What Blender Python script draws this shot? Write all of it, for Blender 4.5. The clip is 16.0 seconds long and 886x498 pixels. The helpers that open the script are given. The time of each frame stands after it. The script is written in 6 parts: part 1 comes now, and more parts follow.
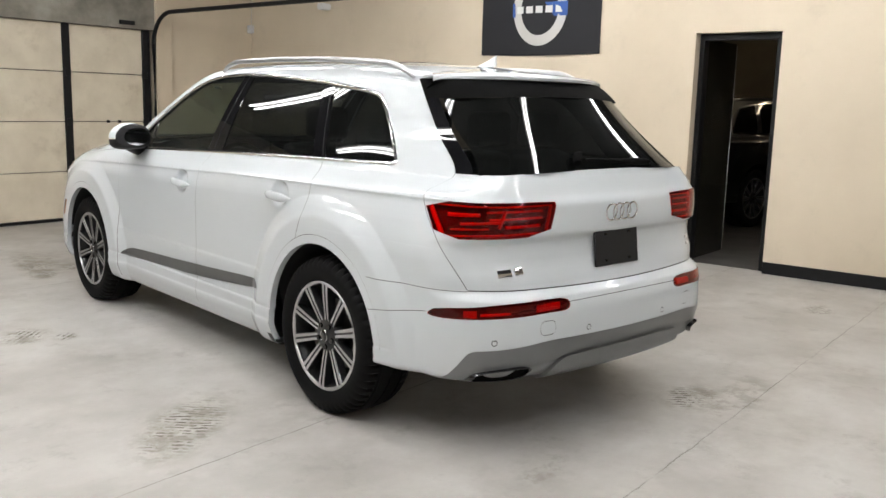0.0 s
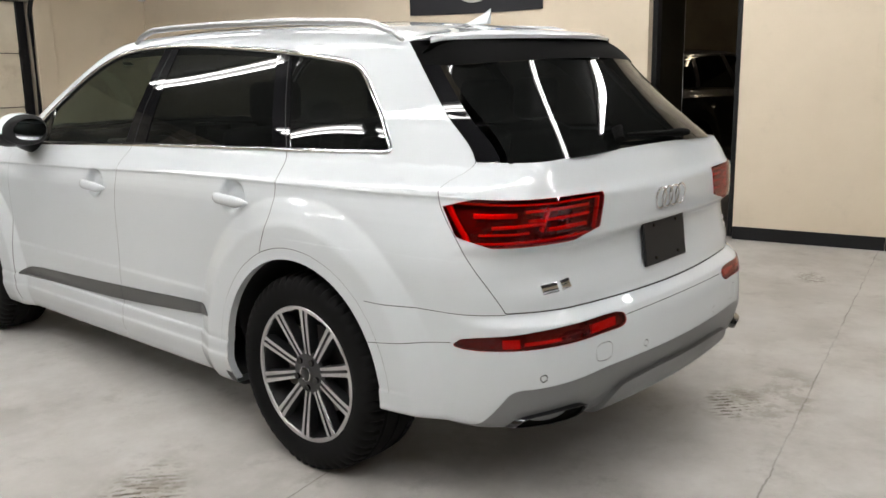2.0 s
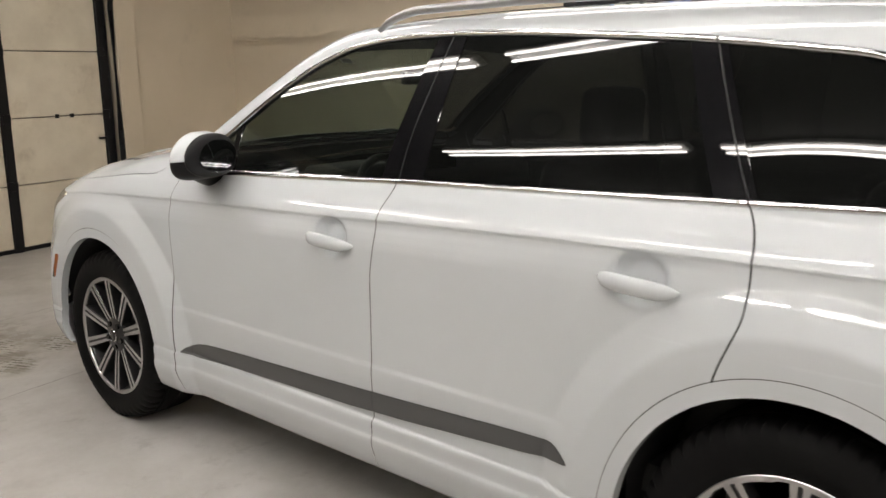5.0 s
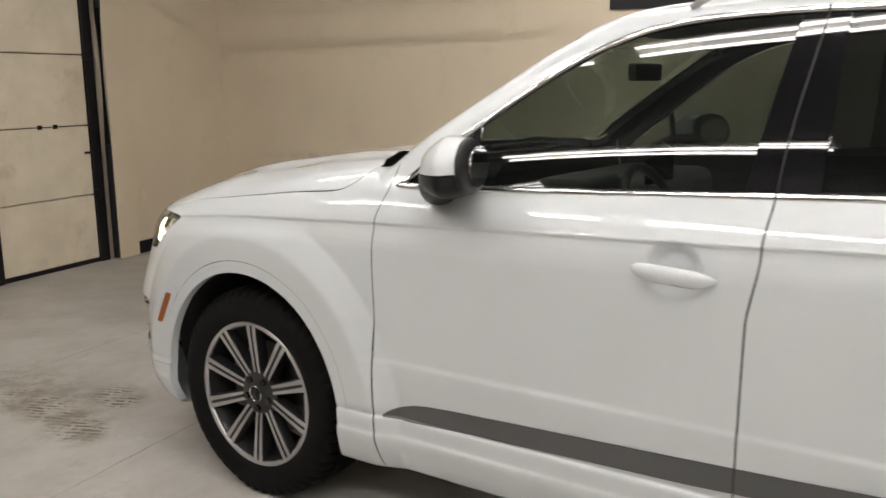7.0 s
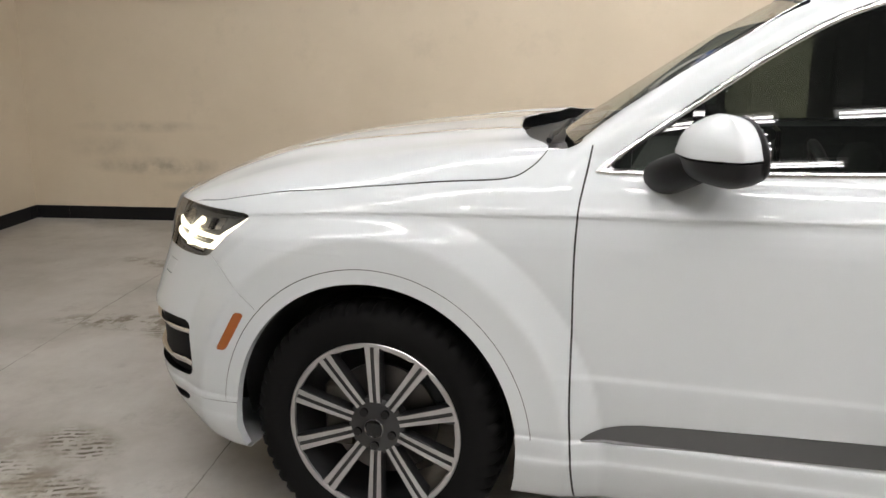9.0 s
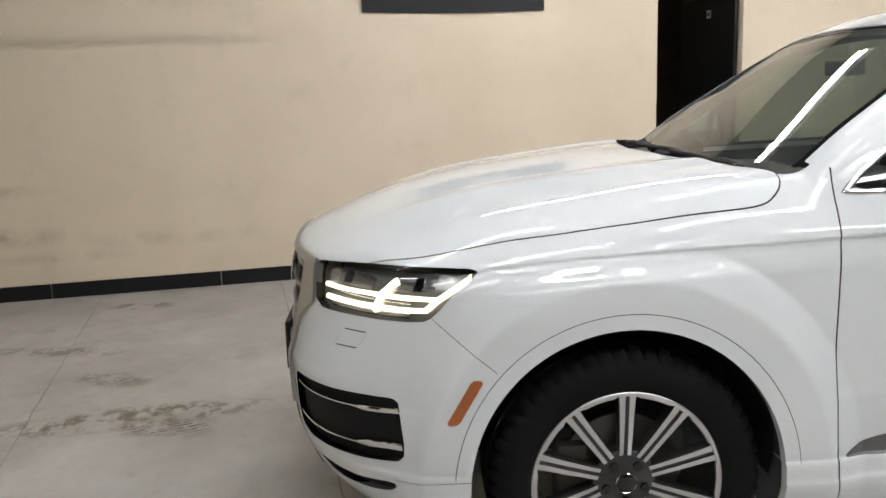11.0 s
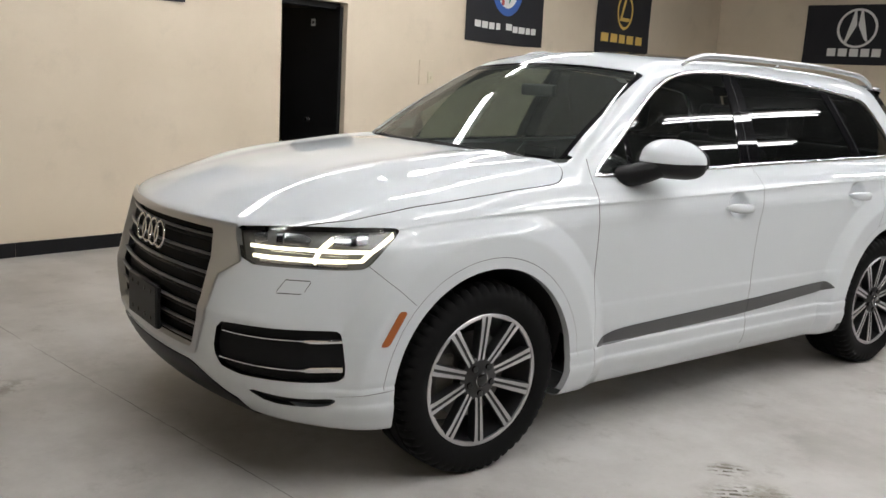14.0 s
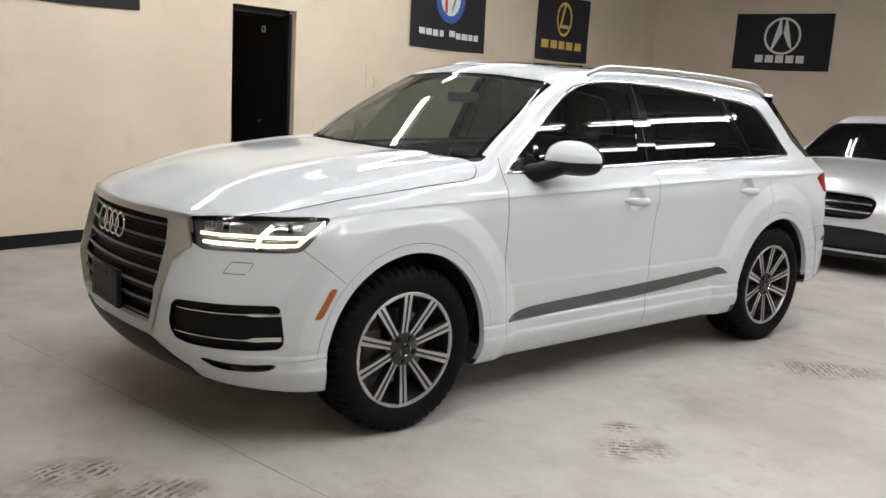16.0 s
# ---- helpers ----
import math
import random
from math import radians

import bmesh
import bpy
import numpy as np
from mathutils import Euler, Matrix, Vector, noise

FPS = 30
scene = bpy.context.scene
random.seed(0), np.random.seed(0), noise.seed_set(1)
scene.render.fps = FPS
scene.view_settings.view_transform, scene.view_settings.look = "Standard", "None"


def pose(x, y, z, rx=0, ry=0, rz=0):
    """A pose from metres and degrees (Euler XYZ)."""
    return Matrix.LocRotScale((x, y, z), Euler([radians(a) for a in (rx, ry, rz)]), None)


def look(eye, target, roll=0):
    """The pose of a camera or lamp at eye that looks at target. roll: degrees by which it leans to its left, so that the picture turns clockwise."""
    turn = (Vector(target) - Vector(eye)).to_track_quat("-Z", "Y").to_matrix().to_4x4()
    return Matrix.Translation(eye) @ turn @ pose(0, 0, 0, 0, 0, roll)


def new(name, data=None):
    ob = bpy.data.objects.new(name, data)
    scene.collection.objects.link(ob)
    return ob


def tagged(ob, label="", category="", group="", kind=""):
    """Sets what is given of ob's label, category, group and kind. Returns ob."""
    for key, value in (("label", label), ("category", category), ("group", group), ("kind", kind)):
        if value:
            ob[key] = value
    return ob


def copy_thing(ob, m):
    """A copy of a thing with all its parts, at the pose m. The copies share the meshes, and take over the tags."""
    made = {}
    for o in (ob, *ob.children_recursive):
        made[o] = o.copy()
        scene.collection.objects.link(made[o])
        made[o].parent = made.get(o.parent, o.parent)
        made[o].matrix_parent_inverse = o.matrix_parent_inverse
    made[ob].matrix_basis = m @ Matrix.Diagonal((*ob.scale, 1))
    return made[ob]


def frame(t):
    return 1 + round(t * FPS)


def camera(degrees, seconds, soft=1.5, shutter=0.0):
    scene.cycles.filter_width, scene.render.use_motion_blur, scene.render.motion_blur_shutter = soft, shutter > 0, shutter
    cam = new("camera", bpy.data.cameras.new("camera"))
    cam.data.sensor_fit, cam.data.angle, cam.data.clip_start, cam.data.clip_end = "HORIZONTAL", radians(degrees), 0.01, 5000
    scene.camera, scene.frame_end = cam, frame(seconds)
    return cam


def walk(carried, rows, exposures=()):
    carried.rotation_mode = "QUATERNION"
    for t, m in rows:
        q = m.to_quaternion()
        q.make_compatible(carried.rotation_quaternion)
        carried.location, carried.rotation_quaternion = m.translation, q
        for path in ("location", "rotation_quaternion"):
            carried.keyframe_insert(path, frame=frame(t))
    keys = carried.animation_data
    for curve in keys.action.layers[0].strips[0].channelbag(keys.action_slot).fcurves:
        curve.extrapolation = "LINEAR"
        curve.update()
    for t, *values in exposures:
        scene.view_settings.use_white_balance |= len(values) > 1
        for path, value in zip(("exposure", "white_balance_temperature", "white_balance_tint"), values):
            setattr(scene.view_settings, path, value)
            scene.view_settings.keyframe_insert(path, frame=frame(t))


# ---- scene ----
cam = camera(54.0, 16.0, soft=1.5, shutter=0.3)
PATH = [
    (0, (-3.217, -3.368, 1.487), (-1.897, -1.902, 1.157), 1.5),
    (0.5, (-3.144, -3.212, 1.475), (-1.849, -1.726, 1.134), 1.2),
    (1, (-3.063, -2.979, 1.485), (-1.766, -1.5, 1.129), 0.7),
    (1.5, (-3.035, -2.716, 1.484), (-1.612, -1.363, 1.099), -0.0),
    (2, (-2.932, -2.457, 1.498), (-1.461, -1.164, 1.092), -1.0),
    (2.5, (-2.795, -2.146, 1.49), (-1.384, -0.788, 1.085), -0.1),
    (3, (-2.778, -1.837, 1.501), (-1.306, -0.552, 1.072), 0.1),
    (3.5, (-2.682, -1.542, 1.492), (-1.224, -0.242, 1.064), 0.2),
    (4, (-2.607, -1.216, 1.537), (-1.223, 0.164, 1.113), -0.4),
    (6.3, (-2.905, 0.238, 1.451), (-1.308, 1.381, 1.076), -1.2),
    (6.5, (-2.917, 0.383, 1.449), (-1.309, 1.511, 1.071), -1.0),
    (7, (-2.96, 0.741, 1.448), (-1.353, 1.874, 1.079), -0.8),
    (7.5, (-3.008, 1.105, 1.439), (-1.338, 2.135, 1.054), -0.2),
    (8, (-3.047, 1.43, 1.445), (-1.294, 2.291, 1.013), -0.2),
    (8.5, (-3.047, 1.813, 1.489), (-1.259, 2.58, 1.025), -0.5),
    (9, (-3.139, 2.137, 1.468), (-1.271, 2.686, 1.013), 0.1),
    (9.5, (-3.13, 2.479, 1.456), (-1.229, 2.894, 0.992), -0.6),
    (10, (-3.142, 2.924, 1.46), (-1.203, 3.152, 1.023), 0.1),
    (12.5, (-3.094, 4.305, 1.467), (-1.276, 3.588, 1.044), -1.8),
    (13, (-3.089, 4.584, 1.44), (-1.417, 3.585, 0.989), 1.9),
    (13.5, (-3.261, 4.858, 1.482), (-1.686, 3.7, 1.059), 2.6),
    (14, (-3.382, 5.074, 1.498), (-1.817, 3.887, 1.121), 3.3),
    (14.5, (-3.583, 5.197, 1.524), (-2.068, 3.941, 1.167), 3.7),
    (15, (-3.81, 5.193, 1.511), (-2.312, 3.923, 1.134), 3.0),
    (15.5, (-3.859, 5.241, 1.522), (-2.36, 3.978, 1.126), 3.4),
    (16, (-3.873, 5.273, 1.541), (-2.366, 4.01, 1.172), 3.5),
]
walk(cam, [(t, look(eye, target, roll)) for t, eye, target, roll in PATH],
     exposures=((0.0, 0.03, 6500, 10), (1.5, -0.02, 6500, 10), (2.5, -0.12, 6700, 11), (3.0, -0.14, 6850, 12), (4.0, -0.34, 7000, 13), (6.5, -0.30, 6950, 13), (7.5, -0.16, 6900, 12),
                (8.5, -0.09, 6750, 12), (10.0, -0.08, 6550, 11), (12.5, -0.14, 6400, 12), (14.5, -0.20, 6450, 11), (16.0, -0.12, 6480, 11)))


# ---- light: the workshop's own ceiling tubes, a few unseen ones added, and next to no light from outside ----
world = bpy.data.worlds.new("world")
scene.world = world
world.use_nodes = True
world.node_tree.nodes["Background"].inputs["Color"].default_value = (0.9, 0.95, 1.0, 1)
world.node_tree.nodes["Background"].inputs["Strength"].default_value = 0.02
scene.view_settings.exposure = 0.0
TUBE_POWER = 7.7
CEILING_Z = 3.45


# ---- materials ----
def material(name, color, rough=0.5, metal=0.0, coat=0.0, spec=0.5):
    m = bpy.data.materials.new(name)
    m.use_nodes = True
    b = m.node_tree.nodes["Principled BSDF"]
    b.inputs["Base Color"].default_value = (*color, 1)
    b.inputs["Roughness"].default_value = rough
    b.inputs["Metallic"].default_value = metal
    b.inputs["Coat Weight"].default_value = coat
    b.inputs["Coat Roughness"].default_value = 0.012
    b.inputs["Specular IOR Level"].default_value = spec
    return m


def node(m, kind, **values):
    n = m.node_tree.nodes.new(kind)
    for key, value in values.items():
        n.inputs[key].default_value = value
    return n


def link(m, a, out, b, into):
    m.node_tree.links.new(a.outputs[out], b.inputs[into])


def mottled(m, scale, dark, light, detail=6.0, at=(0.35, 0.65), space="Object", stretch=(1, 1, 1), rough=None):
    """Varies the base colour between dark and light by a noise of that scale; returns the noise node."""
    b = m.node_tree.nodes["Principled BSDF"]
    co = m.node_tree.nodes.new("ShaderNodeTexCoord")
    mp = node(m, "ShaderNodeMapping", Scale=stretch)
    n = node(m, "ShaderNodeTexNoise", Scale=scale, Detail=detail, Roughness=0.6)
    r = m.node_tree.nodes.new("ShaderNodeValToRGB")
    r.color_ramp.elements[0].position, r.color_ramp.elements[1].position = at
    r.color_ramp.elements[0].color, r.color_ramp.elements[1].color = (*dark, 1), (*light, 1)
    link(m, co, space, mp, "Vector")
    link(m, mp, "Vector", n, "Vector")
    link(m, n, "Fac", r, "Fac")
    link(m, r, "Color", b, "Base Color")
    if rough:
        k = m.node_tree.nodes.new("ShaderNodeMapRange")
        k.inputs["To Min"].default_value, k.inputs["To Max"].default_value = rough
        link(m, n, "Fac", k, "Value")
        link(m, k, "Result", b, "Roughness")
    return n


def bumped(m, scale, strength, distance=0.002, detail=4.0, space="Object"):
    b = m.node_tree.nodes["Principled BSDF"]
    co = m.node_tree.nodes.new("ShaderNodeTexCoord")
    n = node(m, "ShaderNodeTexNoise", Scale=scale, Detail=detail)
    u = node(m, "ShaderNodeBump", Strength=strength, Distance=distance)
    link(m, co, space, n, "Vector")
    link(m, n, "Fac", u, "Height")
    link(m, u, "Normal", b, "Normal")


def emitter(name, color, strength):
    m = bpy.data.materials.new(name)
    m.use_nodes = True
    b = m.node_tree.nodes["Principled BSDF"]
    b.inputs["Base Color"].default_value = (*color, 1)
    b.inputs["Emission Color"].default_value = (*color, 1)
    b.inputs["Emission Strength"].default_value = strength
    return m


def glass(name, tint, rough=0.0, haze_share=0.0):
    m = bpy.data.materials.new(name)
    m.use_nodes = True
    t = m.node_tree
    t.nodes.clear()
    out = t.nodes.new("ShaderNodeOutputMaterial")
    clear = t.nodes.new("ShaderNodeBsdfTransparent")
    clear.inputs["Color"].default_value = (*tint, 1)
    shine = t.nodes.new("ShaderNodeBsdfGlossy")
    shine.inputs["Roughness"].default_value = rough
    # the same gloss from both faces of the pane: a twenty-third head on, rising towards grazing
    slant = t.nodes.new("ShaderNodeLayerWeight")
    slant.inputs["Blend"].default_value = 0.5
    fifth = t.nodes.new("ShaderNodeMath")
    fifth.operation = "POWER"
    fifth.inputs[1].default_value = 5.0
    gloss = t.nodes.new("ShaderNodeMath")
    gloss.operation = "MULTIPLY_ADD"
    gloss.inputs[1].default_value, gloss.inputs[2].default_value = 0.957, 0.043
    mix = t.nodes.new("ShaderNodeMixShader")
    t.links.new(slant.outputs["Facing"], fifth.inputs[0])
    t.links.new(fifth.outputs["Value"], gloss.inputs[0])
    t.links.new(gloss.outputs["Value"], mix.inputs["Fac"])
    t.links.new(clear.outputs["BSDF"], mix.inputs[1])
    t.links.new(shine.outputs["BSDF"], mix.inputs[2])
    last = mix
    # a pale diffuse share puts a grey-green haze into the pane
    if haze_share:
        haze = t.nodes.new("ShaderNodeBsdfDiffuse")
        haze.inputs["Color"].default_value = (0.78, 0.86, 0.80, 1)
        last = t.nodes.new("ShaderNodeMixShader")
        last.inputs["Fac"].default_value = haze_share
        t.links.new(mix.outputs["Shader"], last.inputs[1])
        t.links.new(haze.outputs["BSDF"], last.inputs[2])
    t.links.new(last.outputs["Shader"], out.inputs["Surface"])
    return m


WALL = material("cream_wall_paint", (0.60, 0.515, 0.395), 0.55)
mottled(WALL, 0.9, (0.57, 0.488, 0.372), (0.625, 0.54, 0.418))
bumped(WALL, 60, 0.15)
CEIL = material("dark_ceiling_paint", (0.035, 0.035, 0.036), 0.85)
FIXTURE = material("fixture_enamel", (0.6, 0.6, 0.6), 0.4)
FLOOR = material("worn_concrete", (0.42, 0.41, 0.40), 0.45)
BLACK_TRIM = material("black_vinyl", (0.009, 0.009, 0.010), 0.4, spec=0.2)
bumped(BLACK_TRIM, 40, 0.1)
BLACK_PAINT = material("black_door_paint", (0.007, 0.007, 0.0075), 0.4, spec=0.2)
BLACK_GLOSS_DOOR = material("black_gloss_door", (0.014, 0.013, 0.010), 0.2, coat=0.3)
PAINT = material("white_car_paint", (0.635, 0.668, 0.690), 0.5, coat=1.0, spec=0.0)
RUBBER = material("tyre_rubber", (0.0045, 0.0045, 0.0047), 0.72, spec=0.14)
bumped(RUBBER, 90, 0.15)
ALLOY = material("machined_alloy", (0.52, 0.52, 0.53), 0.28, metal=1.0)
GREY_ALLOY = material("dark_grey_wheel_paint", (0.016, 0.0165, 0.018), 0.35, coat=0.3)
BLACK_PLASTIC = material("black_plastic", (0.014, 0.014, 0.015), 0.45, spec=0.25)
BLACK_DEEP = material("dull_black", (0.004, 0.004, 0.004), 0.85, spec=0.05)
BLACK_GLOSS = material("black_gloss", (0.006, 0.006, 0.007), 0.03)
CHROME = material("chrome", (0.80, 0.80, 0.81), 0.08, metal=1.0)


# ---- building blocks ----
def part(name, bm, mat, parent=None, label="", smooth=False):
    """Links a bmesh as one mesh object, under a thing or a part."""
    me = bpy.data.meshes.new(name)
    bm.to_mesh(me)
    bm.free()
    mats = mat if isinstance(mat, (list, tuple)) else [mat]
    for m in mats:
        me.materials.append(m)
    if smooth:
        me.shade_smooth()
        if smooth is not True:
            me.set_sharp_from_angle(angle=radians(smooth))
    ob = new(name, me)
    if parent:
        ob.parent = parent
    if label:
        ob["label"] = label
    return ob


def box(bm, x0, x1, y0, y1, z0, z1, bevel=0.0, m=None, segments=1):
    made = bmesh.ops.create_cube(bm, size=1)["verts"]
    t = Matrix.Translation(((x0 + x1) / 2, (y0 + y1) / 2, (z0 + z1) / 2)) @ Matrix.Diagonal((abs(x1 - x0), abs(y1 - y0), abs(z1 - z0), 1))
    bmesh.ops.transform(bm, matrix=t, verts=made)
    if bevel:
        edges = list({e for v in made for e in v.link_edges})
        res = bmesh.ops.bevel(bm, geom=edges, offset=bevel, segments=segments, affect="EDGES", profile=0.6)
        made = list({v for f in res["faces"] for v in f.verts} | {v for v in made if v.is_valid})
    if m is not None:
        bmesh.ops.transform(bm, matrix=m, verts=made)
    return made


def boxed(*args, **kw):
    bm = bmesh.new()
    box(bm, *args, **kw)
    return bm


def cyl(bm, r, depth, m, r2=None, seg=32, caps=True):
    return bmesh.ops.create_cone(bm, cap_ends=caps, segments=seg, radius1=r, radius2=r if r2 is None else r2, depth=depth, matrix=m)["verts"]


def spun(bm, profile, seg=64, axis=0, m=None):
    """Turns a profile of (along, radius) pairs round the x axis."""
    rings = []
    for k in range(seg):
        a = 2 * math.pi * k / seg
        rings.append([bm.verts.new((p, r * math.cos(a), r * math.sin(a))) for p, r in profile])
    for k in range(seg):
        a, b = rings[k], rings[(k + 1) % seg]
        for i in range(len(profile) - 1):
            bm.faces.new((a[i], a[i + 1], b[i + 1], b[i]))
    if m is not None:
        bmesh.ops.transform(bm, matrix=m, verts=[v for r in rings for v in r])
    return bm


def tube(bm, pts, radius, seg=10, closed=False, flat=1.0):
    """A round bar along points."""
    pts = [Vector(p) for p in pts]
    rings = []
    for i, p in enumerate(pts):
        a, b = pts[i - 1 if i or closed else 0], pts[(i + 1) % len(pts) if closed else min(i + 1, len(pts) - 1)]
        d = (b - a).normalized()
        u = d.cross(Vector((0, 0, 1)))
        u = u.normalized() if u.length > 1e-4 else Vector((1, 0, 0))
        v = u.cross(d).normalized()
        r = radius[i] if isinstance(radius, (list, tuple)) else radius
        rings.append([bm.verts.new(p + (u * math.cos(2 * math.pi * k / seg) + v * flat * math.sin(2 * math.pi * k / seg)) * r) for k in range(seg)])
    for i in range(len(rings) - (0 if closed else 1)):
        a, b = rings[i], rings[(i + 1) % len(rings)]
        for k in range(seg):
            bm.faces.new((a[k], a[(k + 1) % seg], b[(k + 1) % seg], b[k]))
    if not closed:
        bm.faces.new(rings[0][::-1])
        bm.faces.new(rings[-1])
    return bm


def thing(name, label, category, m=None, group="", kind=""):
    ob = new(name)
    ob.matrix_world = m or Matrix()
    return tagged(ob, label, category, group, kind)


# ---- the workshop hall: u across (0 at the long wall), v along (0 at the door wall in front) ----
ROOM = Matrix.Translation((3.035, 7.655, 0)) @ Matrix.Rotation(radians(10.4), 4, "Z")
U_LEFT, V_BACK = -11.5, -15.2
DOOR_A, DOOR_B, DOOR_H = -7.205, -6.405, 2.205


def setting(name, bm, mat, label, category):
    ob = part(name, bm, mat)
    ob.matrix_world = ROOM
    return tagged(ob, label, category, kind="structure")


# floor: pale concrete with joints, tyre prints and damp stains
def scalar(m, op, a, b=None, clamp=False):
    n = m.node_tree.nodes.new("ShaderNodeMath")
    n.operation, n.use_clamp = op, clamp
    for i, v in enumerate((a, b)):
        if v is None:
            continue
        if isinstance(v, (int, float)):
            n.inputs[i].default_value = v
        else:
            m.node_tree.links.new(v, n.inputs[i])
    return n.outputs[0]


def ramp(m, value, lo, hi):
    n = m.node_tree.nodes.new("ShaderNodeMapRange")
    n.inputs["From Min"].default_value, n.inputs["From Max"].default_value = lo, hi
    m.node_tree.links.new(value, n.inputs["Value"])
    return n.outputs["Result"]


def noise_of(m, vector, scale, detail=5.0, rough=0.6):
    n = node(m, "ShaderNodeTexNoise", Scale=scale, Detail=detail, Roughness=rough)
    m.node_tree.links.new(vector, n.inputs["Vector"])
    return n.outputs["Fac"]


def patch(m, vector, place, turn, size):
    """A soft ellipse: one inside, nought outside, and the vector in its own axes."""
    mp = m.node_tree.nodes.new("ShaderNodeMapping")
    mp.vector_type = "TEXTURE"
    mp.inputs["Location"].default_value = (*place, 0)
    mp.inputs["Rotation"].default_value = (0, 0, radians(turn))
    mp.inputs["Scale"].default_value = (*size, 1)
    m.node_tree.links.new(vector, mp.inputs["Vector"])
    ln = m.node_tree.nodes.new("ShaderNodeVectorMath")
    ln.operation = "LENGTH"
    m.node_tree.links.new(mp.outputs["Vector"], ln.inputs[0])
    return ramp(m, ln.outputs["Value"], 1.0, 0.55)


def stain_over(m, colour, mask):
    b = m.node_tree.nodes["Principled BSDF"]
    mix = m.node_tree.nodes.new("ShaderNodeMix")
    mix.data_type = "RGBA"
    m.node_tree.links.new(b.inputs["Base Color"].links[0].from_socket, mix.inputs[6])
    mix.inputs[7].default_value = (*colour, 1)
    m.node_tree.links.new(mask, mix.inputs[0])
    m.node_tree.links.new(mix.outputs[2], b.inputs["Base Color"])


def to_room(x, y):
    p = ROOM.inverted() @ Vector((x, y, 0))
    return p.x, p.y


mottled(FLOOR, 1.6, (0.335, 0.315, 0.288), (0.50, 0.48, 0.453), at=(0.30, 0.68), rough=(0.38, 0.60))
coords = FLOOR.node_tree.nodes.new("ShaderNodeTexCoord").outputs["Object"]
stain_over(FLOOR, (0.58, 0.565, 0.54), scalar(FLOOR, "MULTIPLY", ramp(FLOOR, noise_of(FLOOR, coords, 0.55, 7.0, 0.7), 0.47, 0.66), 0.85))
stain_over(FLOOR, (0.27, 0.25, 0.225), scalar(FLOOR, "MULTIPLY", ramp(FLOOR, noise_of(FLOOR, coords, 3.4, 9.0, 0.75), 0.56, 0.76), 0.75))
stain_over(FLOOR, (0.20, 0.185, 0.16), scalar(FLOOR, "MULTIPLY", ramp(FLOOR, noise_of(FLOOR, coords, 26.0, 6.0, 0.6), 0.69, 0.76), 0.6))
# hairline joints across the hall
split = FLOOR.node_tree.nodes.new("ShaderNodeSeparateXYZ")
FLOOR.node_tree.links.new(coords, split.inputs[0])
wobble = scalar(FLOOR, "MULTIPLY", scalar(FLOOR, "SUBTRACT", noise_of(FLOOR, coords, 5.0, 8.0, 0.7), 0.5), 0.035)
for v0 in (-1.88, -3.19, -6.90, -8.36, -11.0):
    d = scalar(FLOOR, "ABSOLUTE", scalar(FLOOR, "ADD", scalar(FLOOR, "SUBTRACT", split.outputs["Y"], v0), wobble))
    line_ = scalar(FLOOR, "MULTIPLY", ramp(FLOOR, d, 0.0045, 0.0015), ramp(FLOOR, noise_of(FLOOR, coords, 4.0, 4.0), 0.30, 0.55))
    stain_over(FLOOR, (0.10, 0.085, 0.07), scalar(FLOOR, "MULTIPLY", line_, 0.75))
    halo = scalar(FLOOR, "MULTIPLY", ramp(FLOOR, d, 0.10, 0.0), ramp(FLOOR, noise_of(FLOOR, coords, 9.0, 7.0), 0.50, 0.72))
    stain_over(FLOOR, (0.25, 0.225, 0.19), scalar(FLOOR, "MULTIPLY", halo, 0.45))
# prints of wet treads: rows of blocks in patches
DRIFT = node(FLOOR, "ShaderNodeTexNoise", Scale=9.0, Detail=3.0)
FLOOR.node_tree.links.new(coords, DRIFT.inputs["Vector"])
PRINTS = ((-1.55, 0.22, 46, 0.42, 0.17, 138), (-0.88, 4.55, 82, 0.40, 0.13, 113), (-0.62, 4.32, 70, 0.22, 0.12, 113), (-1.65, 2.22, 60, 0.20, 0.14, 50), (-0.95, 4.12, 66, 0.20, 0.14, 113),
          (0.70, -1.0, 20, 0.22, 0.14, 138), (0.62, 4.66, 80, 0.25, 0.12, 113), (1.33, 5.1, 70, 0.24, 0.10, 113), (-1.45, 2.08, 60, 0.10, 0.07, 50), (3.30, -0.46, 30, 0.20, 0.10, 138))
